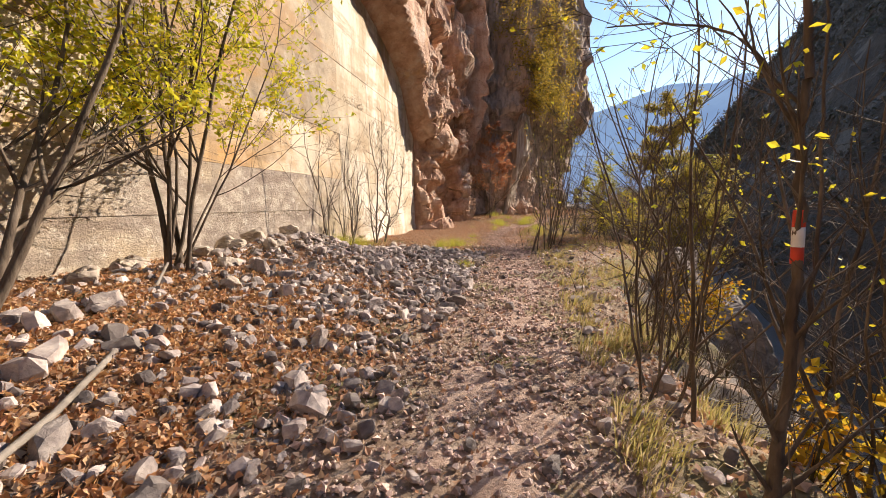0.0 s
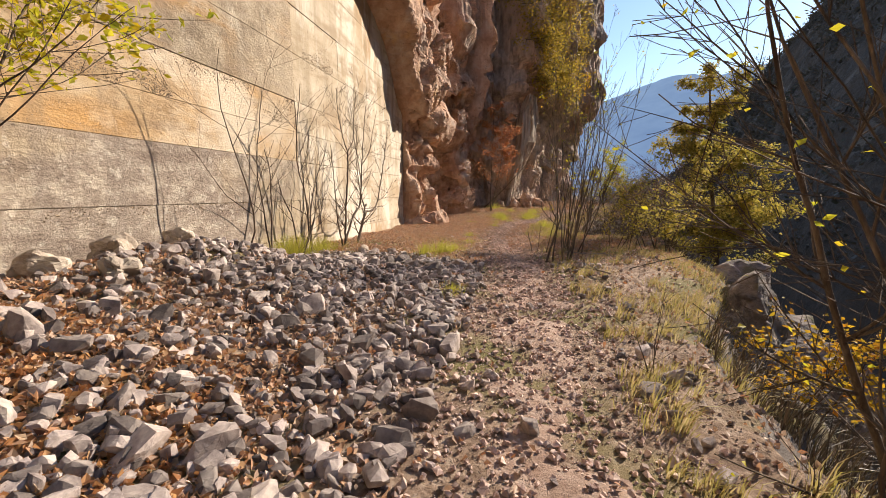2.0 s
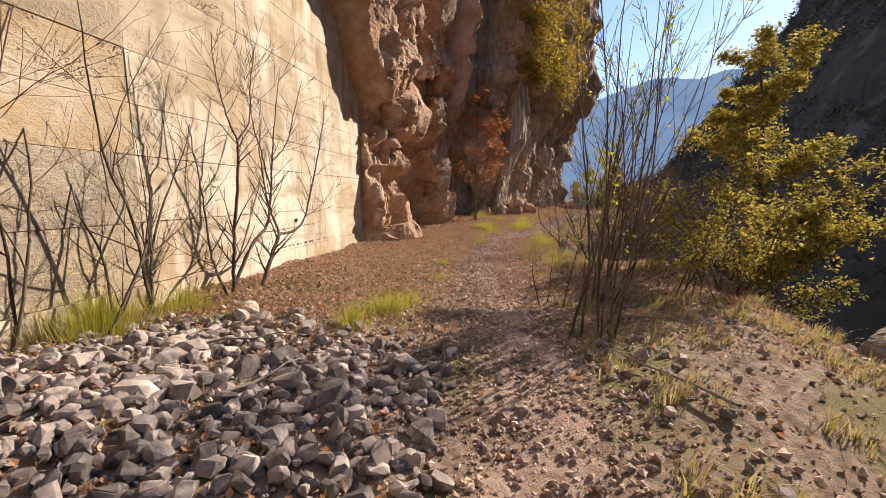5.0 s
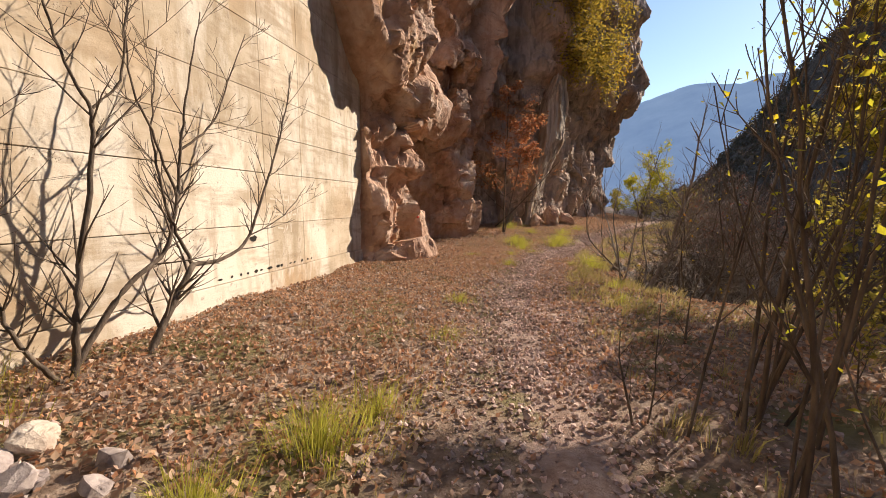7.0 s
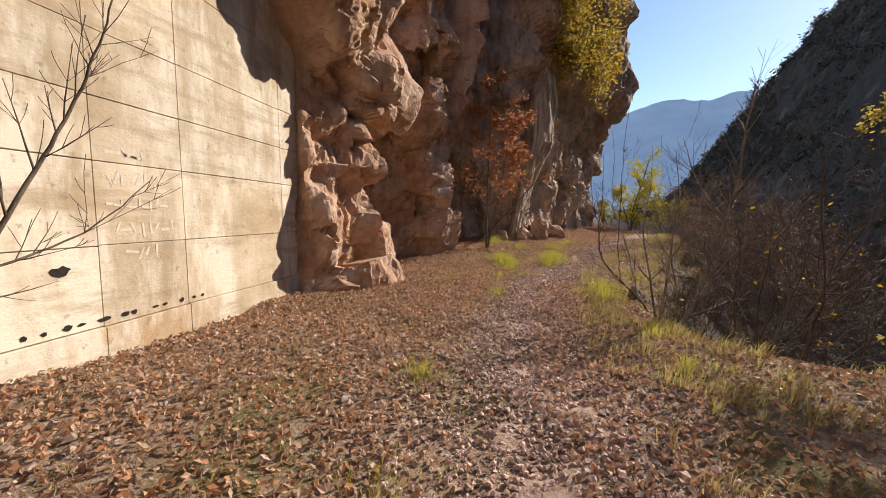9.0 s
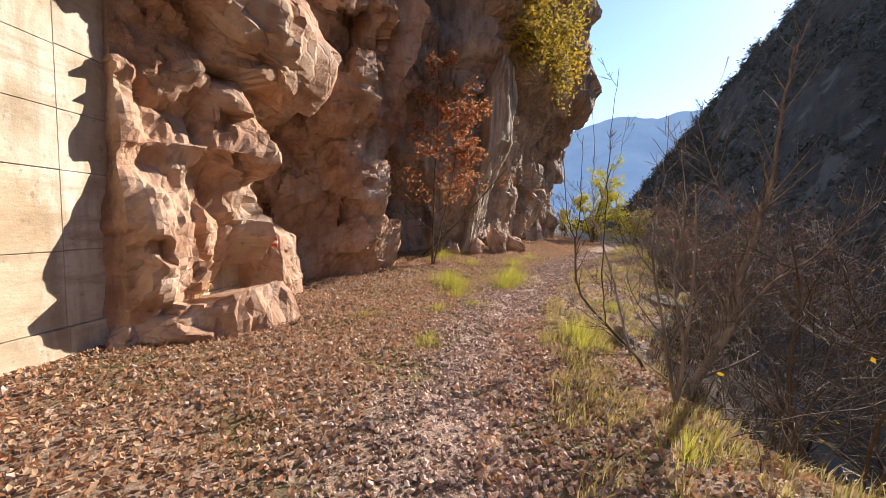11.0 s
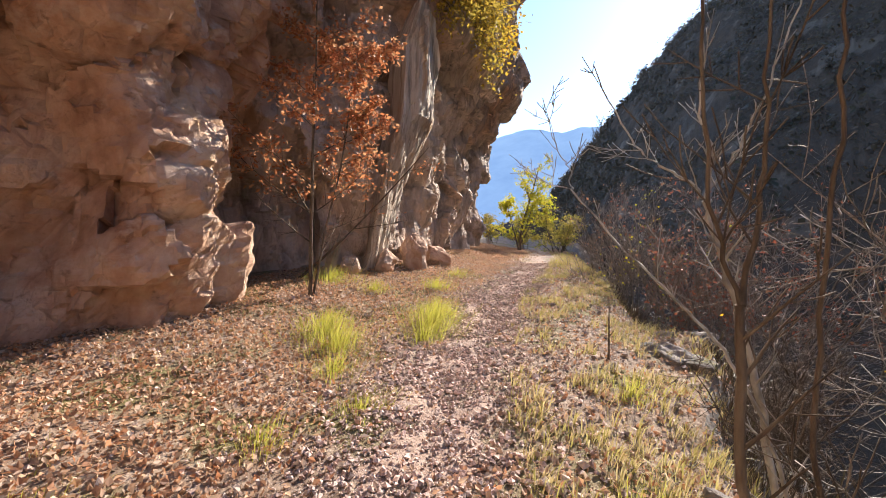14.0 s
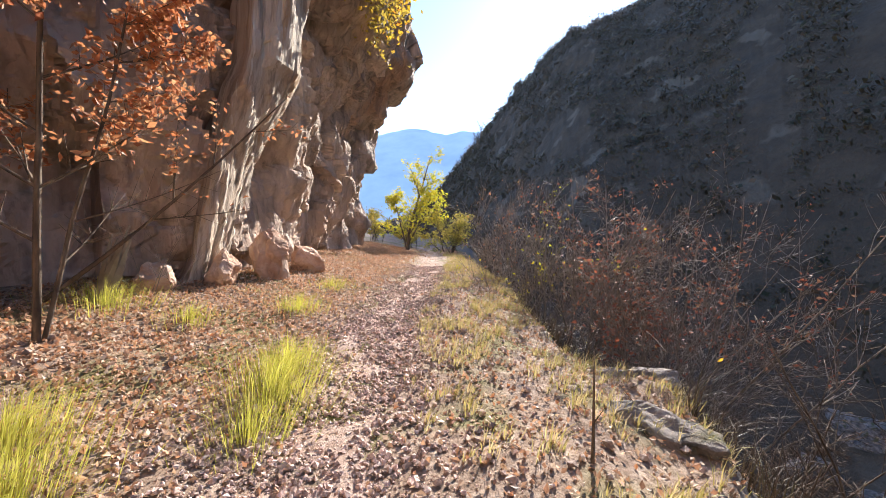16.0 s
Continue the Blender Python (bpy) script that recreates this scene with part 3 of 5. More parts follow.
def hill_point(az, t):
    """The slope across the gorge: from the stream bed (t = 0) up to its ridge (t = 1)."""
    el = along(RIDGE, az)
    a = radians(az)
    far = 360 - 120 * smooth01(40, 90, az)
    close = along(((12, 200), (24, 110), (40, 60), (70, 52), (200, 52)), az)
    d = close + (far - close) * t ** 1.15
    top = 1.5 + far * math.tan(radians(el))
    z = -26 + (top + 26) * (t ** 0.85)
    x, y = 1 + d * math.sin(a), 4 + d * math.cos(a)
    b = 0.05 * d
    z += b * noise.noise((x * 0.03, y * 0.03, z * 0.03)) * (1 - t) + 0.02 * d * noise.noise((x * 0.11, y * 0.11, z * 0.11)) + 0.010 * d * noise.noise((az * 2.3, t * 30, 0))
    return (x, y, z)


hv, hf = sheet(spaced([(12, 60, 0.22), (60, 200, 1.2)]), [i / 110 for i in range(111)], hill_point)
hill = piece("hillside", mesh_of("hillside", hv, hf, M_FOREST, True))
tagged(hill, "steep wooded hillside across the gorge, in shade", "hillside", kind="structure")


SKYLINE = ((-40, 8.5), (0, 9.5), (8, 10.9), (11, 11.8), (14.5, 12.8), (17.5, 13.6), (20, 13.2), (22, 12.9), (24.5, 13.4), (27, 13.4), (50, 14.5))


def mountain_point(az, t):
    a = radians(az)
    el = along(SKYLINE, az) + 0.25 * noise.noise((az * 0.6, 0, 0)) + 0.12 * noise.noise((az * 2.3, 0, 5))
    d = 900 + 900 * t
    z = -60 + (60 + 1800 * math.tan(radians(el))) * t ** 1.3
    z += 30 * noise.noise((az * 0.25, t * 4, 0)) * t * (1 - t) * 2
    return (d * math.sin(a), d * math.cos(a), z)


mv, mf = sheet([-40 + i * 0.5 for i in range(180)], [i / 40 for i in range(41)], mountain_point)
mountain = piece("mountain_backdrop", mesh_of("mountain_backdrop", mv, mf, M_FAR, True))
tagged(mountain, "hazy blue wooded mountain beyond the valley", "mountain", kind="structure")


# ---- growing things: builders ----
def tube(verts, faces, pts, radii, sides):
    """Adds a tapered tube along points to the lists."""
    first = len(verts)
    for i, p in enumerate(pts):
        a = pts[max(0, i - 1)]
        b = pts[min(len(pts) - 1, i + 1)]
        d = (b - a).normalized()
        u = d.orthogonal().normalized()
        v = d.cross(u)
        for k in range(sides):
            t = 2 * math.pi * k / sides
            verts.append(p + (u * math.cos(t) + v * math.sin(t)) * radii[i])
    for i in range(len(pts) - 1):
        for k in range(sides):
            a, b = first + i * sides + k, first + i * sides + (k + 1) % sides
            faces.append((a, b, b + sides, a + sides))
    faces.append(tuple(first + (len(pts) - 1) * sides + k for k in range(sides)))


def leaf(verts, faces, p, size, rng, droop=0.3, slim=0.55):
    """Adds one folded leaf."""
    d = Vector((rng.gauss(0, 1), rng.gauss(0, 1), rng.gauss(-droop, 0.6))).normalized()
    u = d.orthogonal().normalized()
    u.rotate(Matrix.Rotation(rng.uniform(0, 6.28), 3, d))
    n = d.cross(u)
    i = len(verts)
    w = size * slim * 0.5
    verts += [p, p + d * size * 0.45 + u * w + n * w * 0.35, p + d * size, p + d * size * 0.45 - u * w + n * w * 0.35, p + d * size * 0.5]
    faces += [(i, i + 1, i + 4), (i + 1, i + 2, i + 4), (i + 2, i + 3, i + 4), (i + 3, i, i + 4)]


def branch(rng, p, d, length, radius, depth, out, tips, curl=0.25, lift=0.12, split=(4, 7), angle=0.75, shrink=0.5):
    """A limb and, from it, smaller limbs: out collects (depth, points, radii), tips the places for leaves."""
    steps = max(4, min(12, int(length / 0.16)))
    pts, radii = [p.copy()], [radius]
    d = d.normalized()
    for i in range(steps):
        d = (d + Vector((rng.gauss(0, curl), rng.gauss(0, curl), rng.gauss(lift, curl * 0.6))) * 0.45).normalized()
        p = p + d * length / steps
        pts.append(p.copy())
        radii.append(radius * (1 - 0.78 * (i + 1) / steps))
    out.append((depth, pts, radii))
    if depth <= 1:
        tips += [(q, depth) for q in pts[1:]]
    if depth > 0:
        for _ in range(rng.randint(*split)):
            t = rng.uniform(0.22, 0.98)
            i = min(len(pts) - 2, int(t * steps))
            q = pts[i]
            e = (pts[i + 1] - pts[i]).normalized()
            side = e.orthogonal().normalized()
            side.rotate(Matrix.Rotation(rng.uniform(0, 6.28), 3, e))
            nd = e * math.cos(angle) + side * math.sin(angle)
            branch(rng, q, nd, length * shrink * (1.15 - 0.6 * t) * rng.uniform(0.6, 1.2), max(0.0022, radii[i] * 0.6), depth - 1, out, tips,
                   curl, lift, split, angle, shrink)


def plant(name, label, category, at, stems, seed, depth=2, bark=None, foliage=None, leaves=0, size=0.05, group="", curl=0.22, lift=0.12,
          split=(4, 7), angle=0.75, shrink=0.5, spread=0.03, sink=0.06, leaf_zone=None, slim=0.55, ground=True, least=0.0022):
    """A shrub or tree at (x, y): stems are (lean towards x, lean towards y, length, radius)."""
    rng = random.Random(seed)
    z = ground_z(at[0], at[1]) if ground else at[2]
    root = new(name)
    root.location = (at[0], at[1], z)
    tagged(root, label, category, group)
    limbs, tips = [], []
    twv, twf = [], []
    for lx, ly, length, radius in stems:
        out = []
        base = Vector((rng.gauss(0, spread), rng.gauss(0, spread), -sink))
        branch(rng, base, Vector((lx, ly, 1.0)), length, radius, depth, out, tips, curl, lift, split, angle, shrink)
        v, f = [], []
        for dep, pts, radii in out:
            if dep == depth:
                tube(v, f, pts, radii, 7)
            else:
                tube(twv, twf, pts, [max(least, r) for r in radii], 4 if dep else 3)
        piece("trunk" if len(stems) == 1 else "stem", mesh_of("stem", v, f, bark or M_BARK, True), root)
    if twf:
        tagged(piece("twig_mass", mesh_of("twig_mass", twv, twf, bark or M_BARK, True), root), kind="stuff")
    if leaves:
        lv, lf = [], []
        pool = [q for q, dep in tips if leaf_zone is None or leaf_zone(q)]
        for _ in range(leaves if pool else 0):
            q = rng.choice(pool)
            leaf(lv, lf, q + Vector((rng.gauss(0, 1), rng.gauss(0, 1), rng.gauss(0, 1))) * size * 0.5, size * rng.uniform(0.6, 1.3), rng, slim=slim)
        piece("crown", mesh_of("crown", lv, lf, foliage), root)
    return root


def hull_stone(seed, flat=0.7):
    """A broken stone: the hull of points on a rough box."""
    r = random.Random(seed)
    bm = bmesh.new()
    kx, ky = r.uniform(-0.35, 0.35), r.uniform(-0.35, 0.35)
    for _ in range(26):
        v = Vector((r.uniform(-1, 1), r.uniform(-1, 1), r.uniform(-1, 1)))
        m = max(abs(v.x), abs(v.y), abs(v.z)) * 0.45 + v.length * 0.55
        v = v / m * r.uniform(0.80, 1.0)
        bm.verts.new((v.x * 0.5 + kx * v.z * 0.4, v.y * 0.5 * (0.62 + 0.25 * kx) + ky * v.z * 0.3, v.z * 0.5 * flat))
    res = bmesh.ops.convex_hull(bm, input=bm.verts[:])
    bmesh.ops.delete(bm, geom=[g for g in res["geom_interior"] if isinstance(g, bmesh.types.BMVert)], context="VERTS")
    bm.verts.ensure_lookup_table()
    bm.verts.index_update()
    v = [x.co.copy() for x in bm.verts]
    f = [tuple(x.index for x in q.verts) for q in bm.faces]
    bm.free()
    return v, f


STONES = [hull_stone(i, 0.55 + 0.05 * (i % 7)) for i in range(22)]


def chip(seed):
    """A small chip of stone: a skewed double pyramid."""
    r = random.Random(seed)
    k = 4
    ring = [Vector((math.cos(1.57 * i + r.uniform(-0.4, 0.4)) * 0.5 * r.uniform(0.7, 1.1), math.sin(1.57 * i) * 0.42 * r.uniform(0.7, 1.1), r.uniform(-0.08, 0.08))) for i in range(k)]
    v = ring + [Vector((r.uniform(-0.15, 0.15), r.uniform(-0.15, 0.15), 0.34)), Vector((0.18, r.uniform(-0.2, 0.1), 0.26)), Vector((0, 0, -0.3))]
    f = [(0, 1, 4), (1, 2, 4), (2, 3, 4), (3, 5, 4), (5, 0, 4), (3, 0, 5), (1, 0, 6), (2, 1, 6), (3, 2, 6), (0, 3, 6)]
    return v, f


CHIPS = [chip(i) for i in range(16)]


def strew(name, count, place, size, mat, seed, sunk=0.28, kinds=None):
    """Many small stones in one mesh. place(rng) gives x, y or None; size(rng, x, y) gives metres."""
    r = random.Random(seed)
    nv, nf, base = [], [], 0
    for _ in range(count):
        xy = place(r)
        if xy is None:
            continue
        s = size(r, *xy)
        stock = kinds or (STONES if s > 0.075 else CHIPS)
        v, f = stock[r.randrange(len(stock))]
        m = Euler((r.gauss(0, 0.35), r.gauss(0, 0.35), r.uniform(0, 6.28))).to_matrix() * s
        o = Vector((xy[0], xy[1], ground_z(*xy) + s * sunk * 0.6))
        nv += [m @ p + o for p in v]
        nf += [tuple(i + base for i in q) for q in f]
        base += len(v)
    return mesh_of(name, nv, nf, mat)


# ---- boulder, slab and ledge rocks ----
def rock_mesh(name, sx, sy, sz, seed, mat, cuts=5, facet=0.5):
    """A broken rock: a rounded box cut flat by planes on all sides, then chipped."""
    r = random.Random(seed)
    planes = []
    for _ in range(17):
        n = Vector((r.gauss(0, 1), r.gauss(0, 1), r.gauss(0.15, 0.9))).normalized()
        planes.append((n, r.uniform(0.62, 0.92)))
    bm = bmesh.new()
    bmesh.ops.create_cube(bm, size=2)
    bmesh.ops.subdivide_edges(bm, edges=bm.edges[:], cuts=2 ** cuts // 2, use_grid_fill=True)
    off = Vector((seed * 3.1, seed * 1.7, 0))
    for v in bm.verts:
        n = v.co.normalized()
        p = n / (abs(n.x) ** 5 + abs(n.y) ** 5 + abs(n.z) ** 5) ** 0.2
        for w, far in planes:
            k = p.dot(w)
            if k > far:
                p = p * (far / k)
        p = Vector((p.x * sx / 2, p.y * sy / 2, p.z * sz / 2))
        q = p + off
        h = facets(q, facet, 0.42, 0.14) * 0.55 + facets(q, facet * 0.33, 0.55, 0.2) * 0.40 + 0.010 * noise.noise(q * 7)
        v.co = p + n * h
    return finish(name, bm, mat)


def boulder_mesh():
    """A wedge of rock with flat broken faces: its high back edge leans on the column."""
    bm = bmesh.new()
    for q in ((-0.85, -0.28, -0.5), (-0.95, 0.75, -0.5), (0.42, -0.36, -0.5), (0.44, 0.45, -0.5), (-0.72, 0.00, 1.74), (-0.78, 0.65, 1.80), (-0.45, -0.10, 1.70), (0.12, -0.28, 1.42),
              (0.24, -0.20, 1.30), (0.22, 0.45, 1.28), (0.36, -0.33, 0.55), (0.38, 0.4, 0.45), (-0.55, -0.36, 0.35), (0.20, -0.42, 0.30)):
        bm.verts.new(q)
    bmesh.ops.convex_hull(bm, input=bm.verts[:])
    bmesh.ops.triangulate(bm, faces=bm.faces[:])
    for _ in range(4):
        bmesh.ops.subdivide_edges(bm, edges=bm.edges[:], cuts=1, use_grid_fill=True)
    bm.normal_update()
    for v in bm.verts:
        h = facets(v.co + Vector((5, 2, 0)), 0.5, 0.30, 0.08) * 0.5 + facets(v.co, 0.17, 0.4, 0.12) * 0.35 + 0.012 * noise.noise(v.co * 6)
        v.co += v.normal * h
    return finish("boulder", bm, M_ROCK)


boulder = piece("boulder", boulder_mesh(), m=pose(-3.68, 11.55, 0.05))
tagged(boulder, "wedge-shaped reddish boulder leaning on the cliff foot", "boulder")
for nm, mt, dz in (("red_stripe", M_RED, 0.055), ("white_stripe", M_WHITE, 0.0), ("red_dab", M_RED, -0.055)):
    bm = block(0.17, 0.05, 0.05, 0.006)
    bmesh.ops.subdivide_edges(bm, edges=bm.edges[:], cuts=3, use_grid_fill=True)
    for v in bm.verts:
        v.co += Vector((0.0, 0.0, 0.012 * noise.noise(v.co * 22 + Vector((dz * 90, 0, 0)))))
    piece(nm, finish(nm, bm, mt), boulder, "painted trail mark", m=pose(0.17, -0.33, 1.20 + dz, 0, 8, 10))

foot_rng = random.Random(12)
for x, y, s, h in ((-3.60, 8.95, 1.15, 0.46), (-3.25, 9.5, 1.0, 0.42), (-3.45, 9.95, 0.7, 0.4), (-4.0, 8.6, 0.6, 0.3), (-3.15, 9.1, 0.4, 0.2)):
    ob = piece("cliff_foot_rock", rock_mesh("cliff_foot_rock", s, s * 0.8, h * 1.6, foot_rng.random() * 40, M_ROCK, 5, 0.5),
               m=pose(x, y, ground_z(x, y) + h * 0.22, foot_rng.uniform(-12, 12), foot_rng.uniform(-12, 12), foot_rng.uniform(0, 90)))
    tagged(ob, "jagged pale red rock at the foot of the cliff", "rock", "rocks at the cliff foot")


def slab_point(u, z):
    """The pale polished slab that leans against the cliff face: u across from 0 to 1."""
    wide = along(((0, 0.85), (1.0, 0.65), (2.8, 0.75), (4.7, 1.2), (6.3, 1.15), (7.6, 0.5)), z) * (1 + 0.05 * noise.noise((0, 3, z * 0.8)))
    mid = along(((-0.3, -0.30), (0.4, -0.15), (2.8, 0.38), (4.7, 1.02), (6.3, 1.15), (7.6, 1.3)), z) + 0.05 * noise.noise((5, 0, z * 0.5))
    a = (u - 0.5) * 2
    x = mid + a * wide * 0.5
    y = 19.55 + 0.75 * a + 0.22 * a * a - 0.02 * z
    q = Vector((x, y, z))
    h = facets(Vector((x, y, z * 0.16)), 0.34, 0.5, 0.35) * 0.55 + facets(Vector((x, y, z * 0.3)), 0.13, 0.6, 0.3) * 0.4 + 0.03 * noise.noise((x * 3, y * 3, z * 0.6))
    edge = 1.1 * smooth01(0.72, 1.0, abs(a)) ** 2
    return q + Vector((h - edge * 0.3, -h * 0.7 + edge, 0))


sv, sf = sheet([i / 36 for i in range(37)], [-0.4 + 8.0 * i / 110 for i in range(111)], slab_point)
slab = piece("rock_slab", mesh_of("rock_slab", sv, sf, M_SLAB))
tagged(slab, "pale polished limestone slab leaning out from the cliff", "rock slab", kind="structure")

for x, y, s, h, t, low in ((5.35, 14.7, 1.2, 0.42, 150, 0.35), (4.55, -0.6, 2.0, 1.3, 60, 0.3), (5.1, 0.9, 2.2, 1.4, 80, 0.3), (5.6, 2.5, 2.4, 1.3, 40, 0.2), (6.6, 1.6, 2.6, 1.8, 75, 0.4), (5.9, -0.4, 2.4, 1.8, 110, 0.4), (2.5, 10.5, 0.6, 0.35, 70, 0.12), (4.25, 13.8, 1.5, 0.34, 125, 0.42)):
    ob = piece("ledge_rock", rock_mesh("ledge_rock", s, s * 0.6, h * 1.4, x * 7 + y, M_LEDGE, 5, 0.5), m=pose(x, y, ground_z(x, y) + h * 0.12 - low * 0.4, 0, 16, t))
    tagged(ob, "grey limestone ledge rock on the edge of the gorge", "rock", "ledge rocks")


for x, y, sx, sz, turn in ((0.95, 20.35, 1.0, 1.5, 30), (0.25, 19.3, 0.7, 0.8, 70), (1.75, 21.6, 0.9, 0.9, 10), (-0.7, 18.55, 0.7, 0.6, 50)):
    ob = piece("cliff_foot_rock", rock_mesh("cliff_foot_rock", sx, sx * 0.8, sz, x * 7 + y, M_ROCK, 4, 0.35), m=pose(x, y, ground_z(x, y) + sz * 0.25, 6, -5, turn))
    tagged(ob, "weathered pale red rock at the foot of the slab", "rock", "rocks at the cliff foot")


# ---- rubble, gravel ----
def heap_place(r):
    x, y = r.uniform(-4.0, 2.3), r.uniform(-11.0, 0.4)
    c = along(TRACK, y)
    d = math.exp(-((x + 1.6) / 2.1) ** 4) * smooth01(0.4, -0.9, y)
    if y < -4.6 and x < -1.2 + 0.5 * math.sin(y * 2):
        d *= 0.62
    if y < -7.0:
        d = max(d * 0.45, 0.15)
    if abs(x - c) < 0.7:
        d *= 0.10 if y > -7.5 else 0.5
    if x > c + 0.7:
        d = max(d * 0.4, 0.08)
    return (x, y) if r.random() < d else None


heap_rng = random.Random(21)
rubble = piece("rubble", strew("rubble", 21000, heap_place, lambda r, x, y: 0.035 + 0.14 * r.random() ** 2.6, M_RUBBLE, 5, 0.4))
tagged(rubble, "heap of broken grey limestone beside the path", "rubble", kind="stuff")
big_meshes = [mesh_of("stone", v, f, M_STONE) for v, f in STONES]
made = 0
while made < 300:
    xy = heap_place(heap_rng)
    if xy is None:
        continue
    s = 0.13 + 0.20 * heap_rng.random() ** 2.2
    if heap_rng.random() < 0.09:
        s *= 1.15
    ob = piece("stone", heap_rng.choice(big_meshes), rubble)
    ob.matrix_basis = pose(xy[0], xy[1], ground_z(*xy) + s * 0.16, heap_rng.gauss(0, 18), heap_rng.gauss(0, 18), heap_rng.uniform(0, 360)) @ Matrix.Scale(s, 4)
    made += 1

for x, y, s in ((-3.7, -4.4, 0.75), (-3.3, -3.9, 0.6), (-3.6, -5.2, 0.7), (-2.9, -5.0, 0.5), (-3.8, -3.3, 0.5), (-2.8, -6.2, 0.45), (-3.4, -6.0, 0.55), (-2.5, -1.05, 0.36), (-2.62, 0.3, 0.38),
                (-2.2, -6.9, 0.4), (-3.4, -7.6, 0.5), (-3.9, -6.7, 0.6)):
    s *= 0.8
    ob = piece("rock", rock_mesh("rock", s, s * 0.8, s * 0.62, x * 5 + y * 3, M_STONE_PALE, 4, 0.24), m=pose(x, y, ground_z(x, y) + s * 0.18, 8, -6, x * 100))
    tagged(ob, "pale broken limestone block among fallen leaves", "rock", "rocks by the wall")


def path_place(r):
    y = r.uniform(-11.2, 25) if r.random() < 0.7 else r.uniform(2, 19)
    x = along(TRACK, y) + r.gauss(0, 0.68)
    return (x, y)


gravel = piece("gravel", strew("gravel", 64000, path_place, lambda r, x, y: 0.016 + 0.062 * r.random() ** 3.2, M_GRAVEL, 6, 0.4, CHIPS))
tagged(gravel, "loose pinkish-grey gravel on the trodden path", "gravel", kind="stuff")


def verge_place(r):
    y = r.uniform(-11.2, 22)
    c, e = along(TRACK, y), along(EDGE, y)
    x = r.uniform(max(-4.1, c - 5), e + 0.6)
    return (x, y) if r.random() < 0.6 else None


verge = piece("scattered_stones", strew("scattered_stones", 17000, verge_place, lambda r, x, y: 0.02 + 0.10 * r.random() ** 4.5, M_STONE_SMALL, 7, 0.35, CHIPS))
tagged(verge, "small limestone chips scattered over the verge", "stones", kind="stuff")


# ---- aggregate laid bare along the joints of the wall ----
def aggregate(count, seed):
    r = random.Random(seed)
    nv, nf, base = [], [], 0
    for _ in range(count):
        y = r.uniform(-9.0, 3.2)
        k = r.choice((1.28, 2.15, 2.15, 2.80, 2.80, 3.47, 3.47, 4.5, 5.5))
        z = k + abs(r.gauss(0, 0.20)) * (1 if r.random() < 0.75 else -0.5)
        patch = noise.noise((y * 0.55, z * 1.3, k)) + 0.5 * noise.noise((y * 1.7, z * 3.0, 4))
        if patch < 0.06 + 0.25 * smooth01(1.5, 3.2, y):
            continue
        size = 0.012 + 0.034 * r.random() ** 2.5
        v, f = CHIPS[r.randrange(len(CHIPS))]
        m = Euler((r.uniform(0, 6.28), r.uniform(0, 6.28), r.uniform(0, 6.28))).to_matrix() * size
        o = Vector((WALL_X + 0.008 - size * 0.22, y, z))
        nv += [m @ p + o for p in v]
        nf += [tuple(i + base for i in q) for q in f]
        base += len(v)
    return mesh_of("aggregate", nv, nf, M_AGGREGATE)


tagged(piece("aggregate", aggregate(46000, 77), wall, "pebbles laid bare in the worn concrete"), kind="stuff")


# ---- fallen leaves ----
def litter(name, count, seed, place, size, mat):
    r = random.Random(seed)
    v, f = [], []
    for _ in range(count):
        xy = place(r)
        if xy is None:
            continue
        p = Vector((xy[0], xy[1], ground_z(*xy) + r.uniform(0.004, 0.042)))
        s = size * r.uniform(0.5, 1.25)
        m = Euler((r.gauss(0, 0.8), r.gauss(0, 0.8), r.uniform(0, 6.28))).to_matrix()
        i, c = len(v), r.uniform(0.05, 0.4)
        v += [p + m @ Vector(q) * s for q in ((-0.5, 0, 0), (-0.1, 0.32, c * 0.5), (0.5, 0, 0.05), (-0.1, -0.32, c * 0.5))]
        f += [(i, i + 1, i + 2), (i, i + 2, i + 3)]
    return mesh_of(name, v, f, mat)


def litter_place(r):
    y = r.uniform(-11.3, 36)
    c, e = along(TRACK, y), along(EDGE, y)
    x = r.uniform(-4.15 if y < 15 else c - 5.5, e + 0.4)
    d = 0.90 * smooth01(0.45, 1.6, abs(x - c)) + 0.07
    if x > c:
        d *= 0.30
    if y < 0.2 and x > -3.2 and y > -6:
        d *= 0.3
    if y < -4.4 and x < -0.7:
        d = 1.0
    if 2 < y < 11 and x > c:
        d = max(d, 0.55)
    return (x, y) if r.random() < d else None


leaves = piece("leaf_litter", litter("leaf_litter", 290000, 8, litter_place, 0.058, M_LITTER))
tagged(leaves, "dry rust-brown fallen leaves carpeting the verge", "leaf litter", kind="stuff")



def start_place(r):
    x, y = r.uniform(-4.0, -0.1), r.uniform(-11.0, -4.2)
    return (x, y) if r.random() < smooth01(-0.1, -1.0, x) and r.random() < smooth01(-5.0, -7.2, y) else None


orange = piece("orange_litter", litter("orange_litter", 34000, 18, start_place, 0.06, M_LITTER_ORANGE))
tagged(orange, "bright orange fallen leaves between the rubble and wall", "leaf litter", kind="stuff")

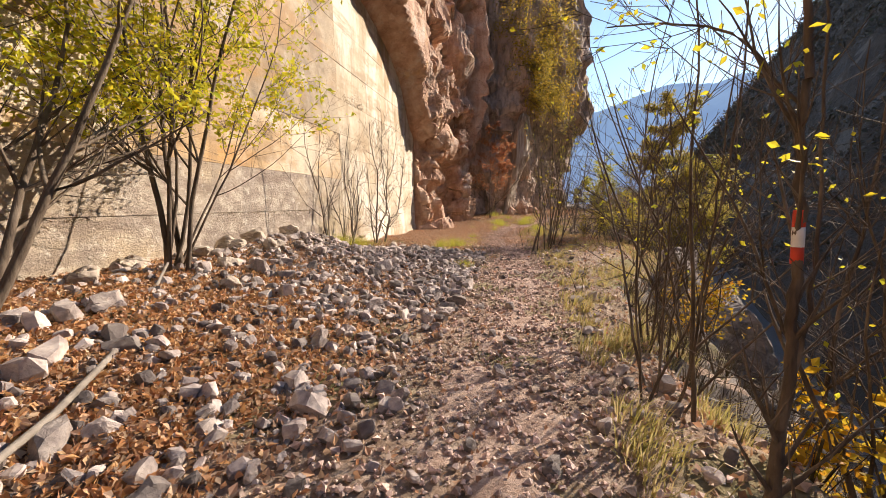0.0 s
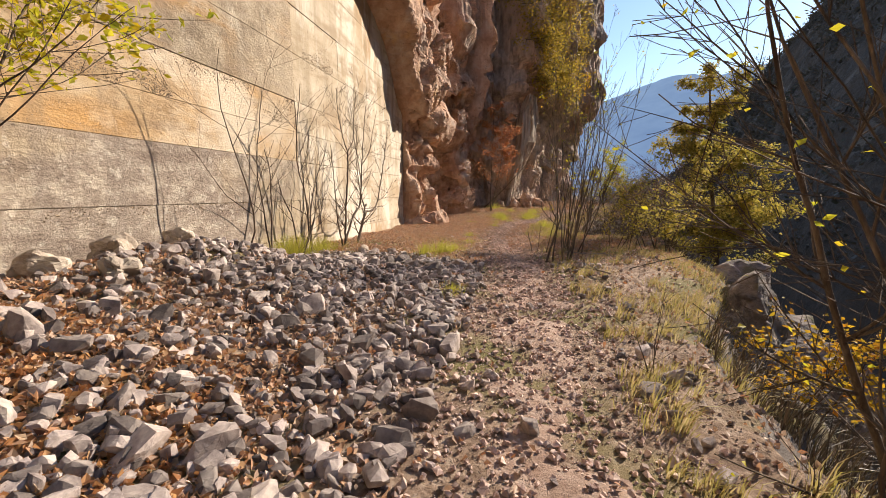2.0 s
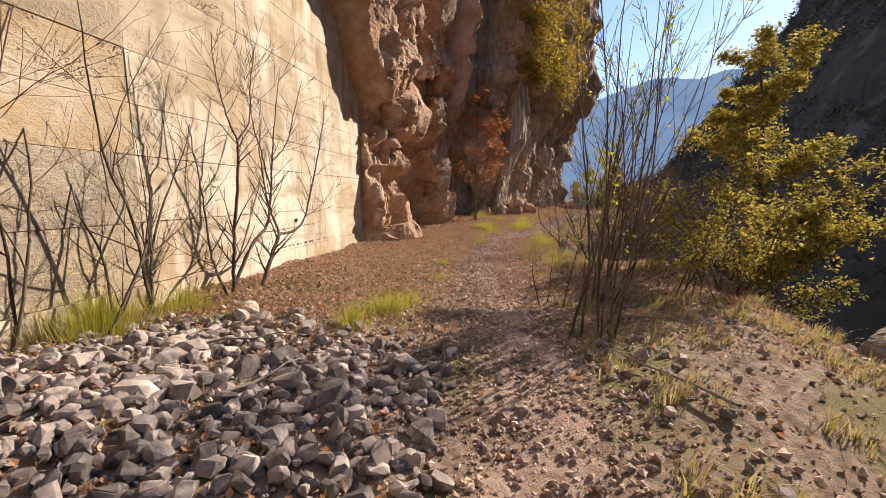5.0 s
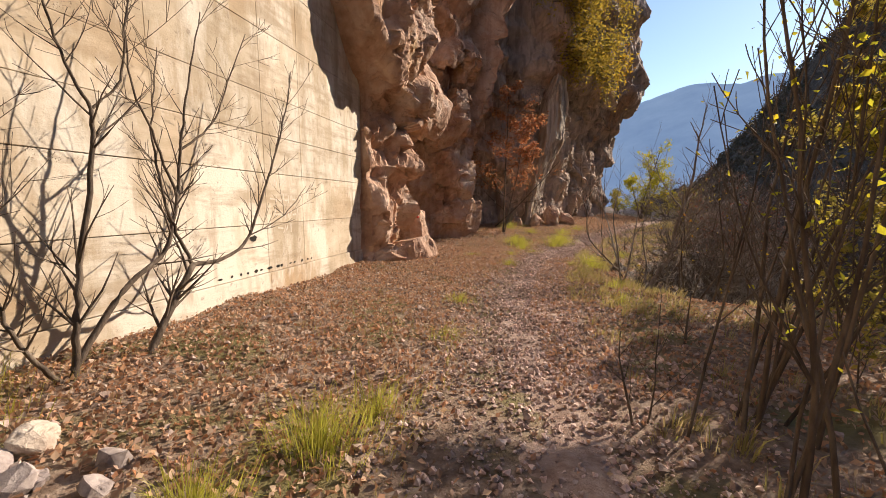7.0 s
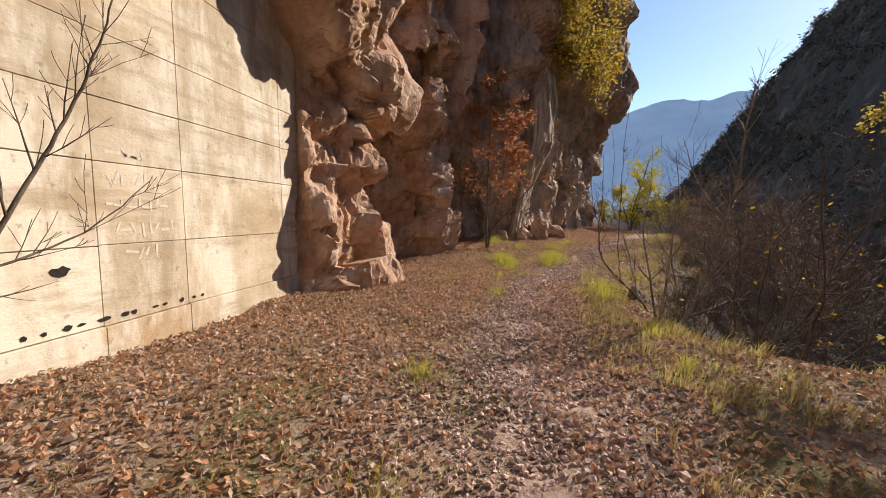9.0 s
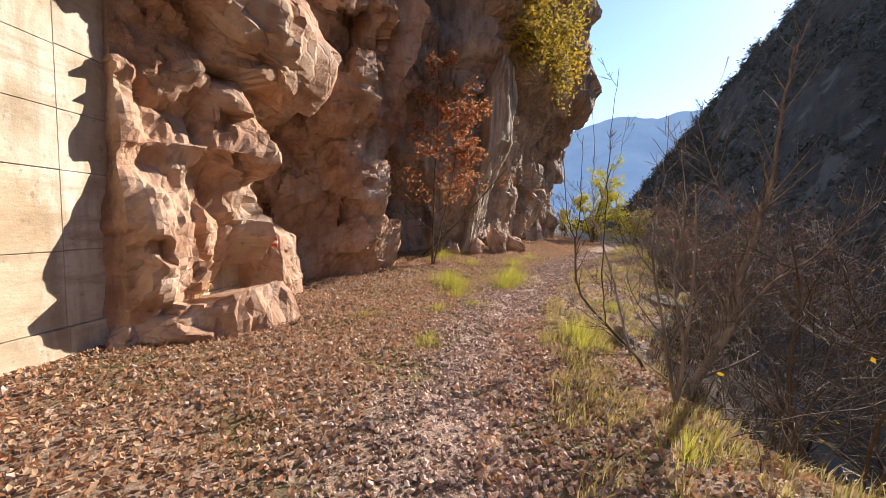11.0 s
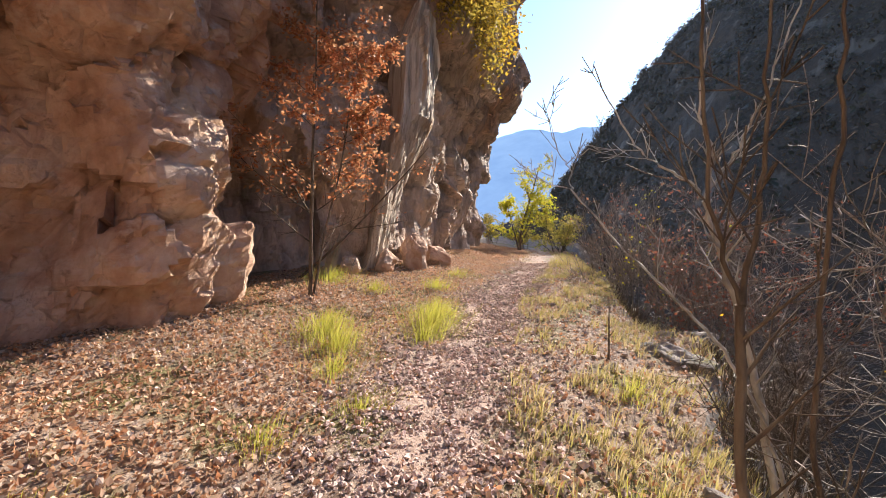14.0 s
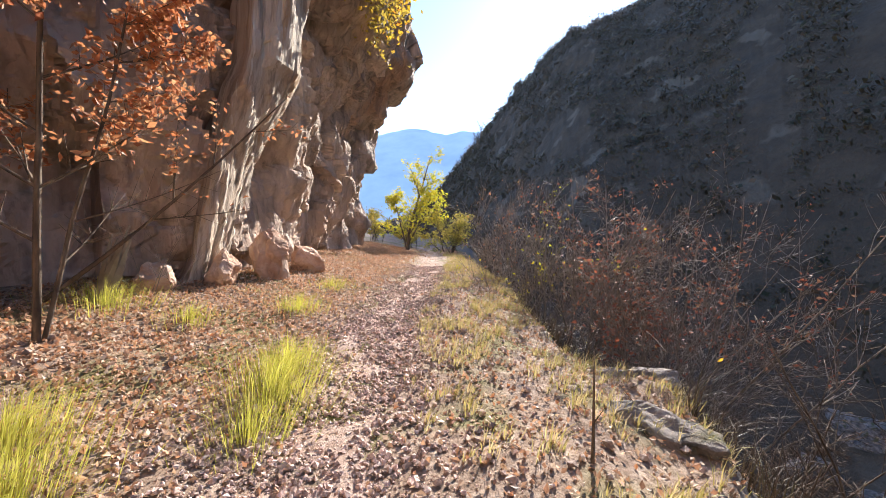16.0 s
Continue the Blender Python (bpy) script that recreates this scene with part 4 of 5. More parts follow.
# ---- grass ----
def blades(v, f, r, centre, count, height, spread, lean=(0.0, 0.0), width=0.0042):
    for _ in range(count):
        a, k = r.uniform(0, 6.28), abs(r.gauss(0, 0.6))
        p = centre + Vector((math.cos(a), math.sin(a), 0)) * spread * k
        h = height * r.uniform(0.3, 1.15)
        out = Vector((math.cos(a) * (0.25 + 0.5 * k) + lean[0] + r.gauss(0, 0.15), math.sin(a) * (0.25 + 0.5 * k) + lean[1] + r.gauss(0, 0.15), 0))
        s = Vector((-math.sin(a + r.gauss(0, 0.8)), math.cos(a), 0)) * width * r.uniform(0.6, 1.3)
        m1 = p + out * h * 0.25 + Vector((0, 0, h * 0.55))
        tip = p + out * h * 0.8 + Vector((0, 0, h * (0.95 - 0.3 * k)))
        i = len(v)
        v += [p - s, p + s, m1 + s * 0.8, m1 - s * 0.8, tip]
        f += [(i, i + 1, i + 2, i + 3), (i + 3, i + 2, i + 4)]


def tuft(x, y, height, spread, count, seed, mat=None, label="tuft of yellow-green grass among fallen leaves"):
    r = random.Random(seed)
    v, f = [], []
    blades(v, f, r, Vector((0, 0, -0.02)), int(count * 2.2), height * 1.08, spread * 1.8, (0.2, -0.05), 0.0024)
    ob = new("grass_tuft")
    ob.matrix_basis = Matrix.Translation((x, y, ground_z(x, y)))
    tagged(piece("blade_mass", mesh_of("blade_mass", v, f, mat or M_GRASS), ob), kind="stuff")
    tagged(ob, label, "grass", "grass tufts")


for i, (x, y, h, s, c) in enumerate((
        (-0.98, 0.8, 0.40, 0.16, 220), (-1.2, 0.05, 0.34, 0.12, 150), (-0.09, -2.8, 0.18, 0.12, 90), (-0.8, 1.3, 0.30, 0.2, 160), (-0.55, 14.4, 0.42, 0.3, 300),
        (-0.3, 13.8, 0.45, 0.26, 260), (1.05, 14.9, 0.50, 0.28, 300), (1.2, 15.5, 0.45, 0.28, 260), (0.9, 14.3, 0.35, 0.2, 160), (1.72, 10.1, 0.40, 0.24, 260),
        (1.7, 9.6, 0.3, 0.2, 150), (-0.9, 5.1, 0.22, 0.14, 110), (-0.38, 9.3, 0.26, 0.12, 90), (-1.6, 10.6, 0.14, 0.2, 110), (1.4, 18.0, 0.35, 0.3, 200),
        (-1.0, 17.5, 0.4, 0.35, 240), (0.0, 17.2, 0.3, 0.25, 160), (1.7, 5.6, 0.25, 0.2, 120), (1.8, 7.0, 0.25, 0.22, 120), (-0.7, 3.2, 0.14, 0.22, 120),
        (0.2, 11.9, 0.16, 0.15, 80), (2.9, 12.2, 0.25, 0.2, 120), (-0.5, 11.4, 0.2, 0.14, 80), (-0.2, 12.9, 0.3, 0.2, 140), (2.2, 20.0, 0.3, 0.3, 160))):
    tuft(x, y, h, s, c, 100 + i)
tuft(-3.85, -0.6, 0.55, 0.35, 700, 90, M_GRASS, "thick green tuft of broom at the foot of the wall")
tuft(-3.75, 0.5, 0.4, 0.3, 300, 91, M_GRASS, "thick green tuft of broom at the foot of the wall")


def bank_grass(seed, tufts, place, height, count):
    r = random.Random(seed)
    v, f = [], []
    for _ in range(tufts):
        xy = place(r)
        if xy:
            blades(v, f, r, Vector((xy[0], xy[1], ground_z(*xy) - 0.02)), count, height * r.uniform(0.5, 1.2), 0.10, (0.35, -0.1), 0.0045)
    return v, f


def bank_place(r):
    y = r.uniform(-9.5, 32)
    c, e = along(TRACK, y), along(EDGE, y)
    x = r.uniform(c + 0.65, e + 0.5)
    return (x, y) if noise.noise((x * 1.1, y * 1.1, 4)) + 0.5 * noise.noise((x * 3.1, y * 3.1, 5)) > 0.0 else None


v, f = bank_grass(31, 5600, bank_place, 0.23, 15)
dry = piece("dry_grass", mesh_of("dry_grass", v, f, M_GRASS_DRY))
tagged(dry, "dry yellowish grass on the bank above the gorge", "grass", kind="stuff")


def left_place(r):
    y = r.uniform(0.0, 30)
    c = along(TRACK, y)
    x = c - r.uniform(0.5, 3.6)
    return (x, y) if noise.noise((x * 0.7, y * 0.7, 9)) > 0.15 and x > -4 else None


v, f = bank_grass(32, 1500, left_place, 0.11, 9)
low = piece("short_grass", mesh_of("short_grass", v, f, M_GRASS_DRY))
tagged(low, "short faded grass between stones and leaves", "grass", kind="stuff")


def slope_place(r):
    y = r.uniform(-10.5, 22)
    e = along(EDGE, y)
    x = e + r.uniform(0.1, 5.5)
    if -1.6 < y < 4.2 and x < e + 2.6:
        return None
    return (x, y) if noise.noise((x * 0.8, y * 0.8, 14)) > -0.25 else None


v, f = bank_grass(33, 3600, slope_place, 0.62, 15)
scrub = piece("slope_scrub", mesh_of("slope_scrub", v, f, M_SCRUB))
tagged(scrub, "withered brown scrub on the slope into the gorge", "scrub", kind="stuff")


# ---- shrubs and trees along the walk ----
def stems_of(count, length, radius, lean, seed, push=(0.0, 0.0)):
    r = random.Random(seed)
    return [(r.gauss(push[0], lean), r.gauss(push[1], lean), length * r.uniform(0.7, 1.1), radius * r.uniform(0.6, 1.15)) for _ in range(count)]


def drawn_plant(name, label, category, group, limbs, seed, bark, twigs, reach, least=0.003, foliage=None, leaves=0, size=0.05):
    """A plant whose main limbs follow given bends: limbs are (points, radius at foot, radius at tip)."""
    r = random.Random(seed)
    o = Vector(limbs[0][0][0])
    root = new(name)
    root.location = o
    tagged(root, label, category, group)
    tv, tf, spots = [], [], []
    for pts, r0, r1 in limbs:
        k = [Vector(q) - o for q in pts]
        k = [k[0] * 2 - k[1]] + k + [k[-1] * 2 - k[-2]]
        line = []
        for a, p, q, c in zip(k, k[1:], k[2:], k[3:]):
            for i in range(6):
                t = i / 6
                line.append(0.5 * ((2 * p) + (q - a) * t + (2 * a - 5 * p + 4 * q - c) * t * t + (3 * p - a - 3 * q + c) * t ** 3)
                            + Vector((r.gauss(0, 1), r.gauss(0, 1), 0)) * 0.006)
        line.append(k[-2])
        n = len(line) - 1
        radii = [r0 + (r1 - r0) * i / n for i in range(n + 1)]
        v, f = [], []
        tube(v, f, line, radii, 8)
        piece("stem", mesh_of("stem", v, f, bark, True), root)
        out, tips = [], []
        for _ in range(int(twigs * n / 18) + 2):
            i = int(n * r.uniform(0.25, 1.0)) if r0 > 0.012 else int(n * r.uniform(0.1, 1.0))
            i = min(i, n - 1)
            e = (line[i + 1] - line[i]).normalized()
            side = e.orthogonal().normalized()
            side.rotate(Matrix.Rotation(r.uniform(0, 6.28), 3, e))
            branch(r, line[i], e * 0.75 + side * 0.65, reach * r.uniform(0.5, 1.2), max(least, radii[i] * 0.5), 1, out, tips, 0.16, 0.14, (2, 5), 0.7, 0.5)
        spots += [q for q, dep in tips if q.z + o.z > 1.2]
        for dep, q, rad in out:
            tube(tv, tf, q, [max(least * 0.8, x) for x in rad], 4)
    tagged(piece("twig_mass", mesh_of("twig_mass", tv, tf, bark, True), root), kind="stuff")
    if leaves:
        lv, lf = [], []
        for _ in range(leaves):
            leaf(lv, lf, r.choice(spots), size * r.uniform(0.6, 1.3), r)
        piece("crown", mesh_of("crown", lv, lf, foliage), root)
    return root


# by the wall at the start
plant("hazel_tree", "slender multi-stemmed tree with sparse yellow-green leaves", "tree", (-3.15, -6.75), stems_of(6, 5.4, 0.036, 0.06, 1, (0.03, 0.02)) + [(0.45, 0.40, 4.4, 0.016), (0.30, 0.55, 4.4, 0.016)], 41,
      2, M_BARK, M_LEAF_Y, 7600, 0.075, "young trees by the wall", 0.16, 0.10, (6, 9), 0.8, 0.46, 0.10, leaf_zone=lambda q: q.z > 1.7)
plant("hazel_tree", "slender leaning tree with sparse yellow-green leaves", "tree", (-2.9, -8.7), [(0.30, 0.35, 4.6, 0.042), (0.05, 0.3, 4.6, 0.036), (-0.1, 0.1, 4.8, 0.034)], 42,
      2, M_BARK, M_LEAF_Y, 5200, 0.075, "young trees by the wall", 0.13, 0.06, (6, 9), 0.8, 0.46, 0.08, leaf_zone=lambda q: q.z > 1.7)
# at the edge at the start
trunk_xyz = ((1.97, -9.3, -0.30), (2.0, -9.3, 0.05), (2.03, -9.3, 0.45), (2.045, -9.3, 0.85), (2.045, -9.3, 1.18), (2.04, -9.3, 1.70), (2.0, -9.28, 2.4), (1.95, -9.25, 3.6))
marked = drawn_plant("marked_tree", "grey tree trunk with a red and white painted trail mark", "tree", "", [
    (trunk_xyz[:3], 0.040, 0.021), (trunk_xyz[2:6], 0.021, 0.014), (trunk_xyz[5:], 0.014, 0.006),
    (((2.03, -9.3, 0.5), (2.16, -9.2, 0.95), (2.22, -9.1, 1.6), (2.24, -9.0, 2.4)), 0.010, 0.004),
    (((2.04, -9.3, 1.5), (1.92, -9.2, 1.85), (1.70, -9.1, 2.0), (1.45, -9.0, 2.05)), 0.007, 0.003)], 45, M_BARK, 6, 0.55, 0.0018, M_LEAF_Y, 110, 0.042)
for nm, mt, z0, z1 in (("red_band", M_RED, 1.20, 1.26), ("white_band", M_WHITE, 1.13, 1.20), ("red_band", M_RED, 1.07, 1.13)):
    bv, bf = [], []
    tube(bv, bf, [Vector((2.045, -9.3, z)) - Vector(trunk_xyz[0]) for z in (z0, (z0 + z1) / 2, z1)], [0.0190, 0.0195, 0.0188], 14)
    piece(nm, mesh_of(nm, bv, bf, mt, True), marked, "painted trail mark band")

plant("bare_shrub", "bare many-stemmed shrub with a few yellow leaves", "shrub", (2.1, -7.8), stems_of(7, 3.2, 0.015, 0.20, 2, (0.12, 0.05)), 46,
      2, M_BARK, M_LEAF_Y, 120, 0.045, "bare shrubs at the edge", 0.16, 0.10, (5, 8), 0.7, 0.42, 0.14)
plant("bare_shrub", "bare many-stemmed shrub without leaves", "shrub", (2.5, -6.4), stems_of(6, 2.6, 0.014, 0.22, 3, (0.1, 0.0)), 47,
      2, M_BARK, None, 0, 0.05, "bare shrubs at the edge", 0.18, 0.10, (5, 8), 0.7, 0.42, 0.12)
plant("bare_shrub", "tangle of dark bare twigs on the slope", "shrub", (3.0, -8.6), stems_of(8, 2.8, 0.018, 0.3, 4), 48,
      2, M_BARK, M_LEAF_Y, 100, 0.05, "bare shrubs at the edge", 0.2, 0.10, (6, 9), 0.7, 0.45, 0.14)
plant("oak_bush", "low bush of golden oak leaves below the path", "bush", (3.10, -8.30), stems_of(7, 1.5, 0.014, 0.35, 5), 49,
      2, M_BARK, M_LEAF_GOLD, 1500, 0.075, "golden oak bushes", 0.2, 0.08, (5, 8), 0.8, 0.5, 0.15)
plant("oak_bush", "low bush of golden oak leaves below the path", "bush", (4.15, -2.8), stems_of(6, 1.5, 0.014, 0.35, 6), 50,
      2, M_BARK, M_LEAF_GOLD, 1000, 0.075, "golden oak bushes", 0.2, 0.08, (5, 8), 0.8, 0.5, 0.15)
plant("dry_sapling", "thin leafless sapling on the bank", "sapling", (1.95, -4.7), stems_of(3, 0.9, 0.009, 0.3, 7), 51,
      1, M_BARK, None, 0, 0.05, "saplings", 0.16, 0.10, (3, 5), 0.7, 0.5, 0.05)

plant("bare_shrub", "tall tangle of dark bare stems on the slope", "shrub", (3.3, -5.6), stems_of(4, 4.4, 0.024, 0.22, 33), 403,
      2, M_BARK, M_LEAF_Y, 120, 0.05, "bare shrubs at the edge", 0.18, 0.08, (8, 11), 0.75, 0.42, 0.22)

# the tall clump halfway
plant("willow_clump", "tall clump of bare rods with few yellow leaves", "shrub", (1.66, 0.33), stems_of(9, 4.4, 0.015, 0.17, 8, (0.12, 0.05)), 52,
      2, M_BARK, M_LEAF_Y, 260, 0.05, "clumps of rods", 0.10, 0.07, (4, 6), 0.5, 0.36, 0.16, least=0.003)
plant("willow_clump", "tall clump of bare rods with few yellow leaves", "shrub", (1.86, 1.75), stems_of(10, 4.6, 0.017, 0.13, 58, (0.13, 0.03)), 252,
      2, M_BARK, M_LEAF_Y, 300, 0.05, "clumps of rods", 0.10, 0.07, (4, 6), 0.5, 0.36, 0.20, least=0.003)
plant("dry_sapling", "thin leafless sapling on the bank", "sapling", (1.15, 1.75), stems_of(2, 1.0, 0.012, 0.12, 9), 53,
      1, M_BARK, None, 0, 0.05, "saplings", 0.16, 0.10, (3, 5), 0.7, 0.5, 0.05)
plant("small_tree", "leafy olive-green tree at the edge of the gorge", "tree", (7.75, 8.0), [(0.0, 0.0, 8.9, 0.11)], 54,
      2, M_BARK, M_LEAF_G, 32000, 0.10, "", 0.05, 0.02, (38, 44), 1.25, 0.29, 0.02, sink=1.7)
plant("bare_shrub", "tangle of dark bare twigs on the slope", "shrub", (3.3, 2.4), stems_of(8, 1.5, 0.012, 0.36, 32), 402,
      2, M_BARK, M_LEAF_G, 900, 0.06, "bare shrubs at the edge", 0.2, 0.08, (7, 10), 0.75, 0.45, 0.25)
plant("green_bush", "leafy olive-green bush behind the rods", "bush", (4.4, 3.4), stems_of(6, 2.4, 0.02, 0.35, 10), 55,
      2, M_BARK, M_LEAF_G, 2600, 0.07, "", 0.15, 0.05, (6, 9), 0.9, 0.45, 0.15)

# saplings in front of the wall
for i, (x, y, n, length, px, py) in enumerate((
        (-3.72, -0.1, 2, 3.4, 0.02, 0.10), (-3.8, -1.5, 2, 3.8, 0.05, 0.25),
        (-3.7, -2.4, 1, 3.0, 0.1, 0.2), (-3.7, -0.6, 3, 2.2, 0.1, 0.2))):
    plant("bare_sapling", "bare branching sapling in front of the concrete wall", "sapling", (x, y), stems_of(n, length, 0.021, 0.28, 60 + i, (px, py)), 70 + i,
          2, M_BARK, None, 0, 0.05, "saplings by the wall", 0.26, 0.16, (4, 6), 0.72, 0.55, 0.08)
drawn_plant("forked_wall_sapling", "bare sapling with three crooked forking stems by the wall", "sapling", "saplings by the wall", [
    (((-3.45, 1.05, -0.05), (-3.45, 1.16, 0.49), (-3.45, 1.24, 1.1), (-3.45, 1.42, 2.0), (-3.45, 1.46, 2.45)), 0.032, 0.017),
    (((-3.45, 1.46, 2.45), (-3.50, 1.33, 2.8), (-3.55, 1.22, 3.4), (-3.55, 1.2, 3.9)), 0.015, 0.005),
    (((-3.45, 1.46, 2.45), (-3.40, 1.70, 2.75), (-3.40, 1.80, 3.3), (-3.42, 2.0, 4.0)), 0.014, 0.005),
    (((-3.45, 1.10, 0.22), (-3.43, 1.57, 0.81), (-3.42, 2.02, 1.14), (-3.45, 2.26, 1.7), (-3.45, 2.36, 2.3), (-3.45, 2.50, 2.9), (-3.45, 2.75, 3.8)), 0.030, 0.006),
    (((-3.45, 2.26, 1.7), (-3.42, 1.98, 2.35), (-3.42, 1.80, 2.9), (-3.40, 1.86, 3.6)), 0.015, 0.005),
    (((-3.45, 2.34, 2.2), (-3.40, 2.75, 2.55), (-3.40, 3.05, 3.1), (-3.38, 3.4, 3.8)), 0.014, 0.005),
    (((-3.45, 1.05, 0.10), (-3.42, 0.82, 0.45), (-3.40, 0.66, 0.85), (-3.42, 0.62, 1.6), (-3.40, 0.45, 2.5)), 0.024, 0.006)], 301, M_BARK, 9, 0.7)
drawn_plant("forked_wall_sapling", "bare sapling that forks low into two bowed stems", "sapling", "saplings by the wall", [
    (((-3.40, 1.64, -0.06), (-3.40, 1.95, 0.42), (-3.40, 2.35, 0.95)), 0.040, 0.032),
    (((-3.40, 2.35, 0.95), (-3.42, 2.22, 1.25), (-3.45, 2.10, 1.7), (-3.48, 2.05, 2.4), (-3.5, 2.2, 3.2)), 0.022, 0.005),
    (((-3.40, 2.35, 0.95), (-3.38, 2.75, 0.96), (-3.38, 3.20, 1.15), (-3.38, 3.60, 1.80), (-3.40, 3.95, 2.4), (-3.40, 4.22, 3.0), (-3.40, 4.42, 3.65)), 0.026, 0.006),
    (((-3.38, 3.25, 1.2), (-3.30, 3.9, 1.45), (-3.28, 4.5, 1.9)), 0.010, 0.004)], 302, M_BARK, 9, 0.65)

# thicket at the edge further on
for i, (x, y, n, length, rad, mat_) in enumerate((
        (3.6, 9.6, 6, 3.6, 0.013, M_TWIG), (3.2, 7.3, 7, 3.4, 0.02, M_BARK),
        (4.2, 8.2, 8, 4.6, 0.025, M_BARK), (4.6, 10.2, 8, 4.8, 0.025, M_TWIG), (5.6, 9.2, 7, 6.0, 0.03, M_BARK), (4.6, 6.4, 7, 3.8, 0.02, M_BARK),
        (5.6, 11.4, 7, 5.4, 0.03, M_BARK), (6.6, 10.6, 8, 6.6, 0.03, M_BARK))):
    plant("thicket_bush", "dense tangle of bare brown twigs on the slope", "bush", (x, y), stems_of(max(3, n - 3), length, rad, 0.45, 120 + i, (0.15, 0.0)), 140 + i,
          2, mat_, M_LEAF_GOLD if i % 3 == 1 else None, 60 if i % 3 == 1 else 0, 0.06, "thicket on the slope", 0.26, 0.02, (8, 12), 1.0, 0.42, 0.16, least=0.003)
for i, (x, y) in enumerate(((4.2, 12.0), (5.3, 13.0), (6.1, 14.4))):
    plant("thicket_bush", "low dark tangle of bare twigs on the slope", "bush", (x, y), stems_of(8, 1.3, 0.014, 0.5, 410 + i), 420 + i,
          2, M_BARK, None, 0, 0.06, "thicket on the slope", 0.26, 0.02, (8, 12), 1.0, 0.5, 0.3, least=0.003)
plant("forked_shrub", "bare shrub with a few thick pale forking stems", "shrub", (2.2, 7.9), [(-0.25, 0.35, 2.4, 0.022), (0.40, 0.2, 2.3, 0.022)], 158,
      2, M_TWIG, None, 0, 0.05, "", 0.20, 0.10, (5, 7), 0.8, 0.45, 0.06, least=0.003)
drawn_plant("forked_shrub", "bare shrub with one thick pale bending trunk", "shrub", "", [
    (((2.87, 9.43, -0.87), (3.22, 9.43, -0.14), (3.51, 9.43, 0.36), (3.54, 9.43, 0.84)), 0.058, 0.042),
    (((3.54, 9.43, 0.84), (3.69, 9.43, 1.42), (3.88, 9.43, 2.2), (3.94, 9.45, 2.96), (4.1, 9.5, 3.8)), 0.042, 0.012),
    (((3.51, 9.43, 0.36), (3.85, 9.3, 0.9), (4.3, 9.2, 1.3), (4.8, 9.1, 1.9)), 0.026, 0.006),
    (((2.87, 9.43, -0.87), (3.0, 9.6, 0.0), (2.9, 9.7, 0.9), (3.05, 9.8, 1.8), (3.0, 9.9, 2.7)), 0.026, 0.006),
    (((3.69, 9.43, 1.42), (3.35, 9.4, 1.9), (3.1, 9.35, 2.3), (2.9, 9.3, 2.9)), 0.016, 0.005)], 304, M_TWIG, 12, 0.75, 0.003)
drawn_plant("forked_sapling", "dark bare sapling with upright forked tips", "sapling", "", [
    (((2.69, 9.4, -0.80), (2.36, 9.4, -0.14), (1.93, 9.4, 0.32), (1.58, 9.4, 0.78), (1.52, 9.4, 1.41)), 0.0216, 0.0128),
    (((1.52, 9.4, 1.41), (1.58, 9.4, 1.75), (1.58, 9.4, 2.06), (1.59, 9.4, 2.73)), 0.0086, 0.0032),
    (((1.52, 9.4, 1.41), (1.42, 9.4, 1.70), (1.37, 9.4, 2.2), (1.33, 9.4, 2.6)), 0.0072, 0.0032),
    (((1.93, 9.4, 0.32), (1.90, 9.5, 1.0), (1.92, 9.5, 1.7), (1.94, 9.5, 2.31), (1.97, 9.5, 2.9), (2.03, 9.5, 3.58)), 0.0101, 0.0032)], 305, M_BARK, 4, 0.40, 0.003)
drawn_plant("ash_tree", "pale bare tree with thick twigs leaning over the path", "tree", "", [
    (((2.50, 10.02, -0.35), (2.33, 10.02, 0.35), (2.10, 10.0, 1.16), (1.97, 10.0, 1.49), (1.88, 10.0, 1.76)), 0.0185, 0.0126),
    (((1.88, 10.0, 1.76), (1.80, 10.0, 1.84), (1.67, 10.05, 1.93), (1.56, 10.1, 2.07), (1.45, 10.2, 2.40)), 0.0079, 0.0026),
    (((1.88, 10.0, 1.76), (1.91, 10.0, 1.96), (1.88, 10.05, 2.14), (1.92, 10.1, 2.7), (1.85, 10.1, 3.3)), 0.0088, 0.0032),
    (((1.89, 10.0, 1.80), (2.00, 10.0, 1.95), (2.06, 9.98, 2.08), (2.2, 9.95, 2.5), (2.3, 9.9, 3.1)), 0.0074, 0.0026),
    (((2.45, 9.95, -0.2), (2.25, 9.92, 0.5), (2.04, 9.95, 0.99), (1.81, 10.0, 1.27), (1.62, 10.15, 1.51), (1.39, 10.29, 1.83)), 0.0102, 0.0047),
    (((1.39, 10.29, 1.83), (1.30, 10.42, 1.88), (1.16, 10.61, 2.05)), 0.0033, 0.0021),
    (((1.39, 10.29, 1.83), (1.40, 10.34, 1.93), (1.36, 10.40, 2.04), (1.31, 10.5, 2.30)), 0.0033, 0.0021)], 303, M_ASH, 4, 0.27, 0.0024)
plant("dry_sapling", "thin leafless sapling on the bank", "sapling", (3.15, 13.1), [(0.02, 0.03, 0.85, 0.016)], 162,
      1, M_BARK, None, 0, 0.05, "saplings", 0.06, 0.10, (1, 2), 0.7, 0.3, 0.0)

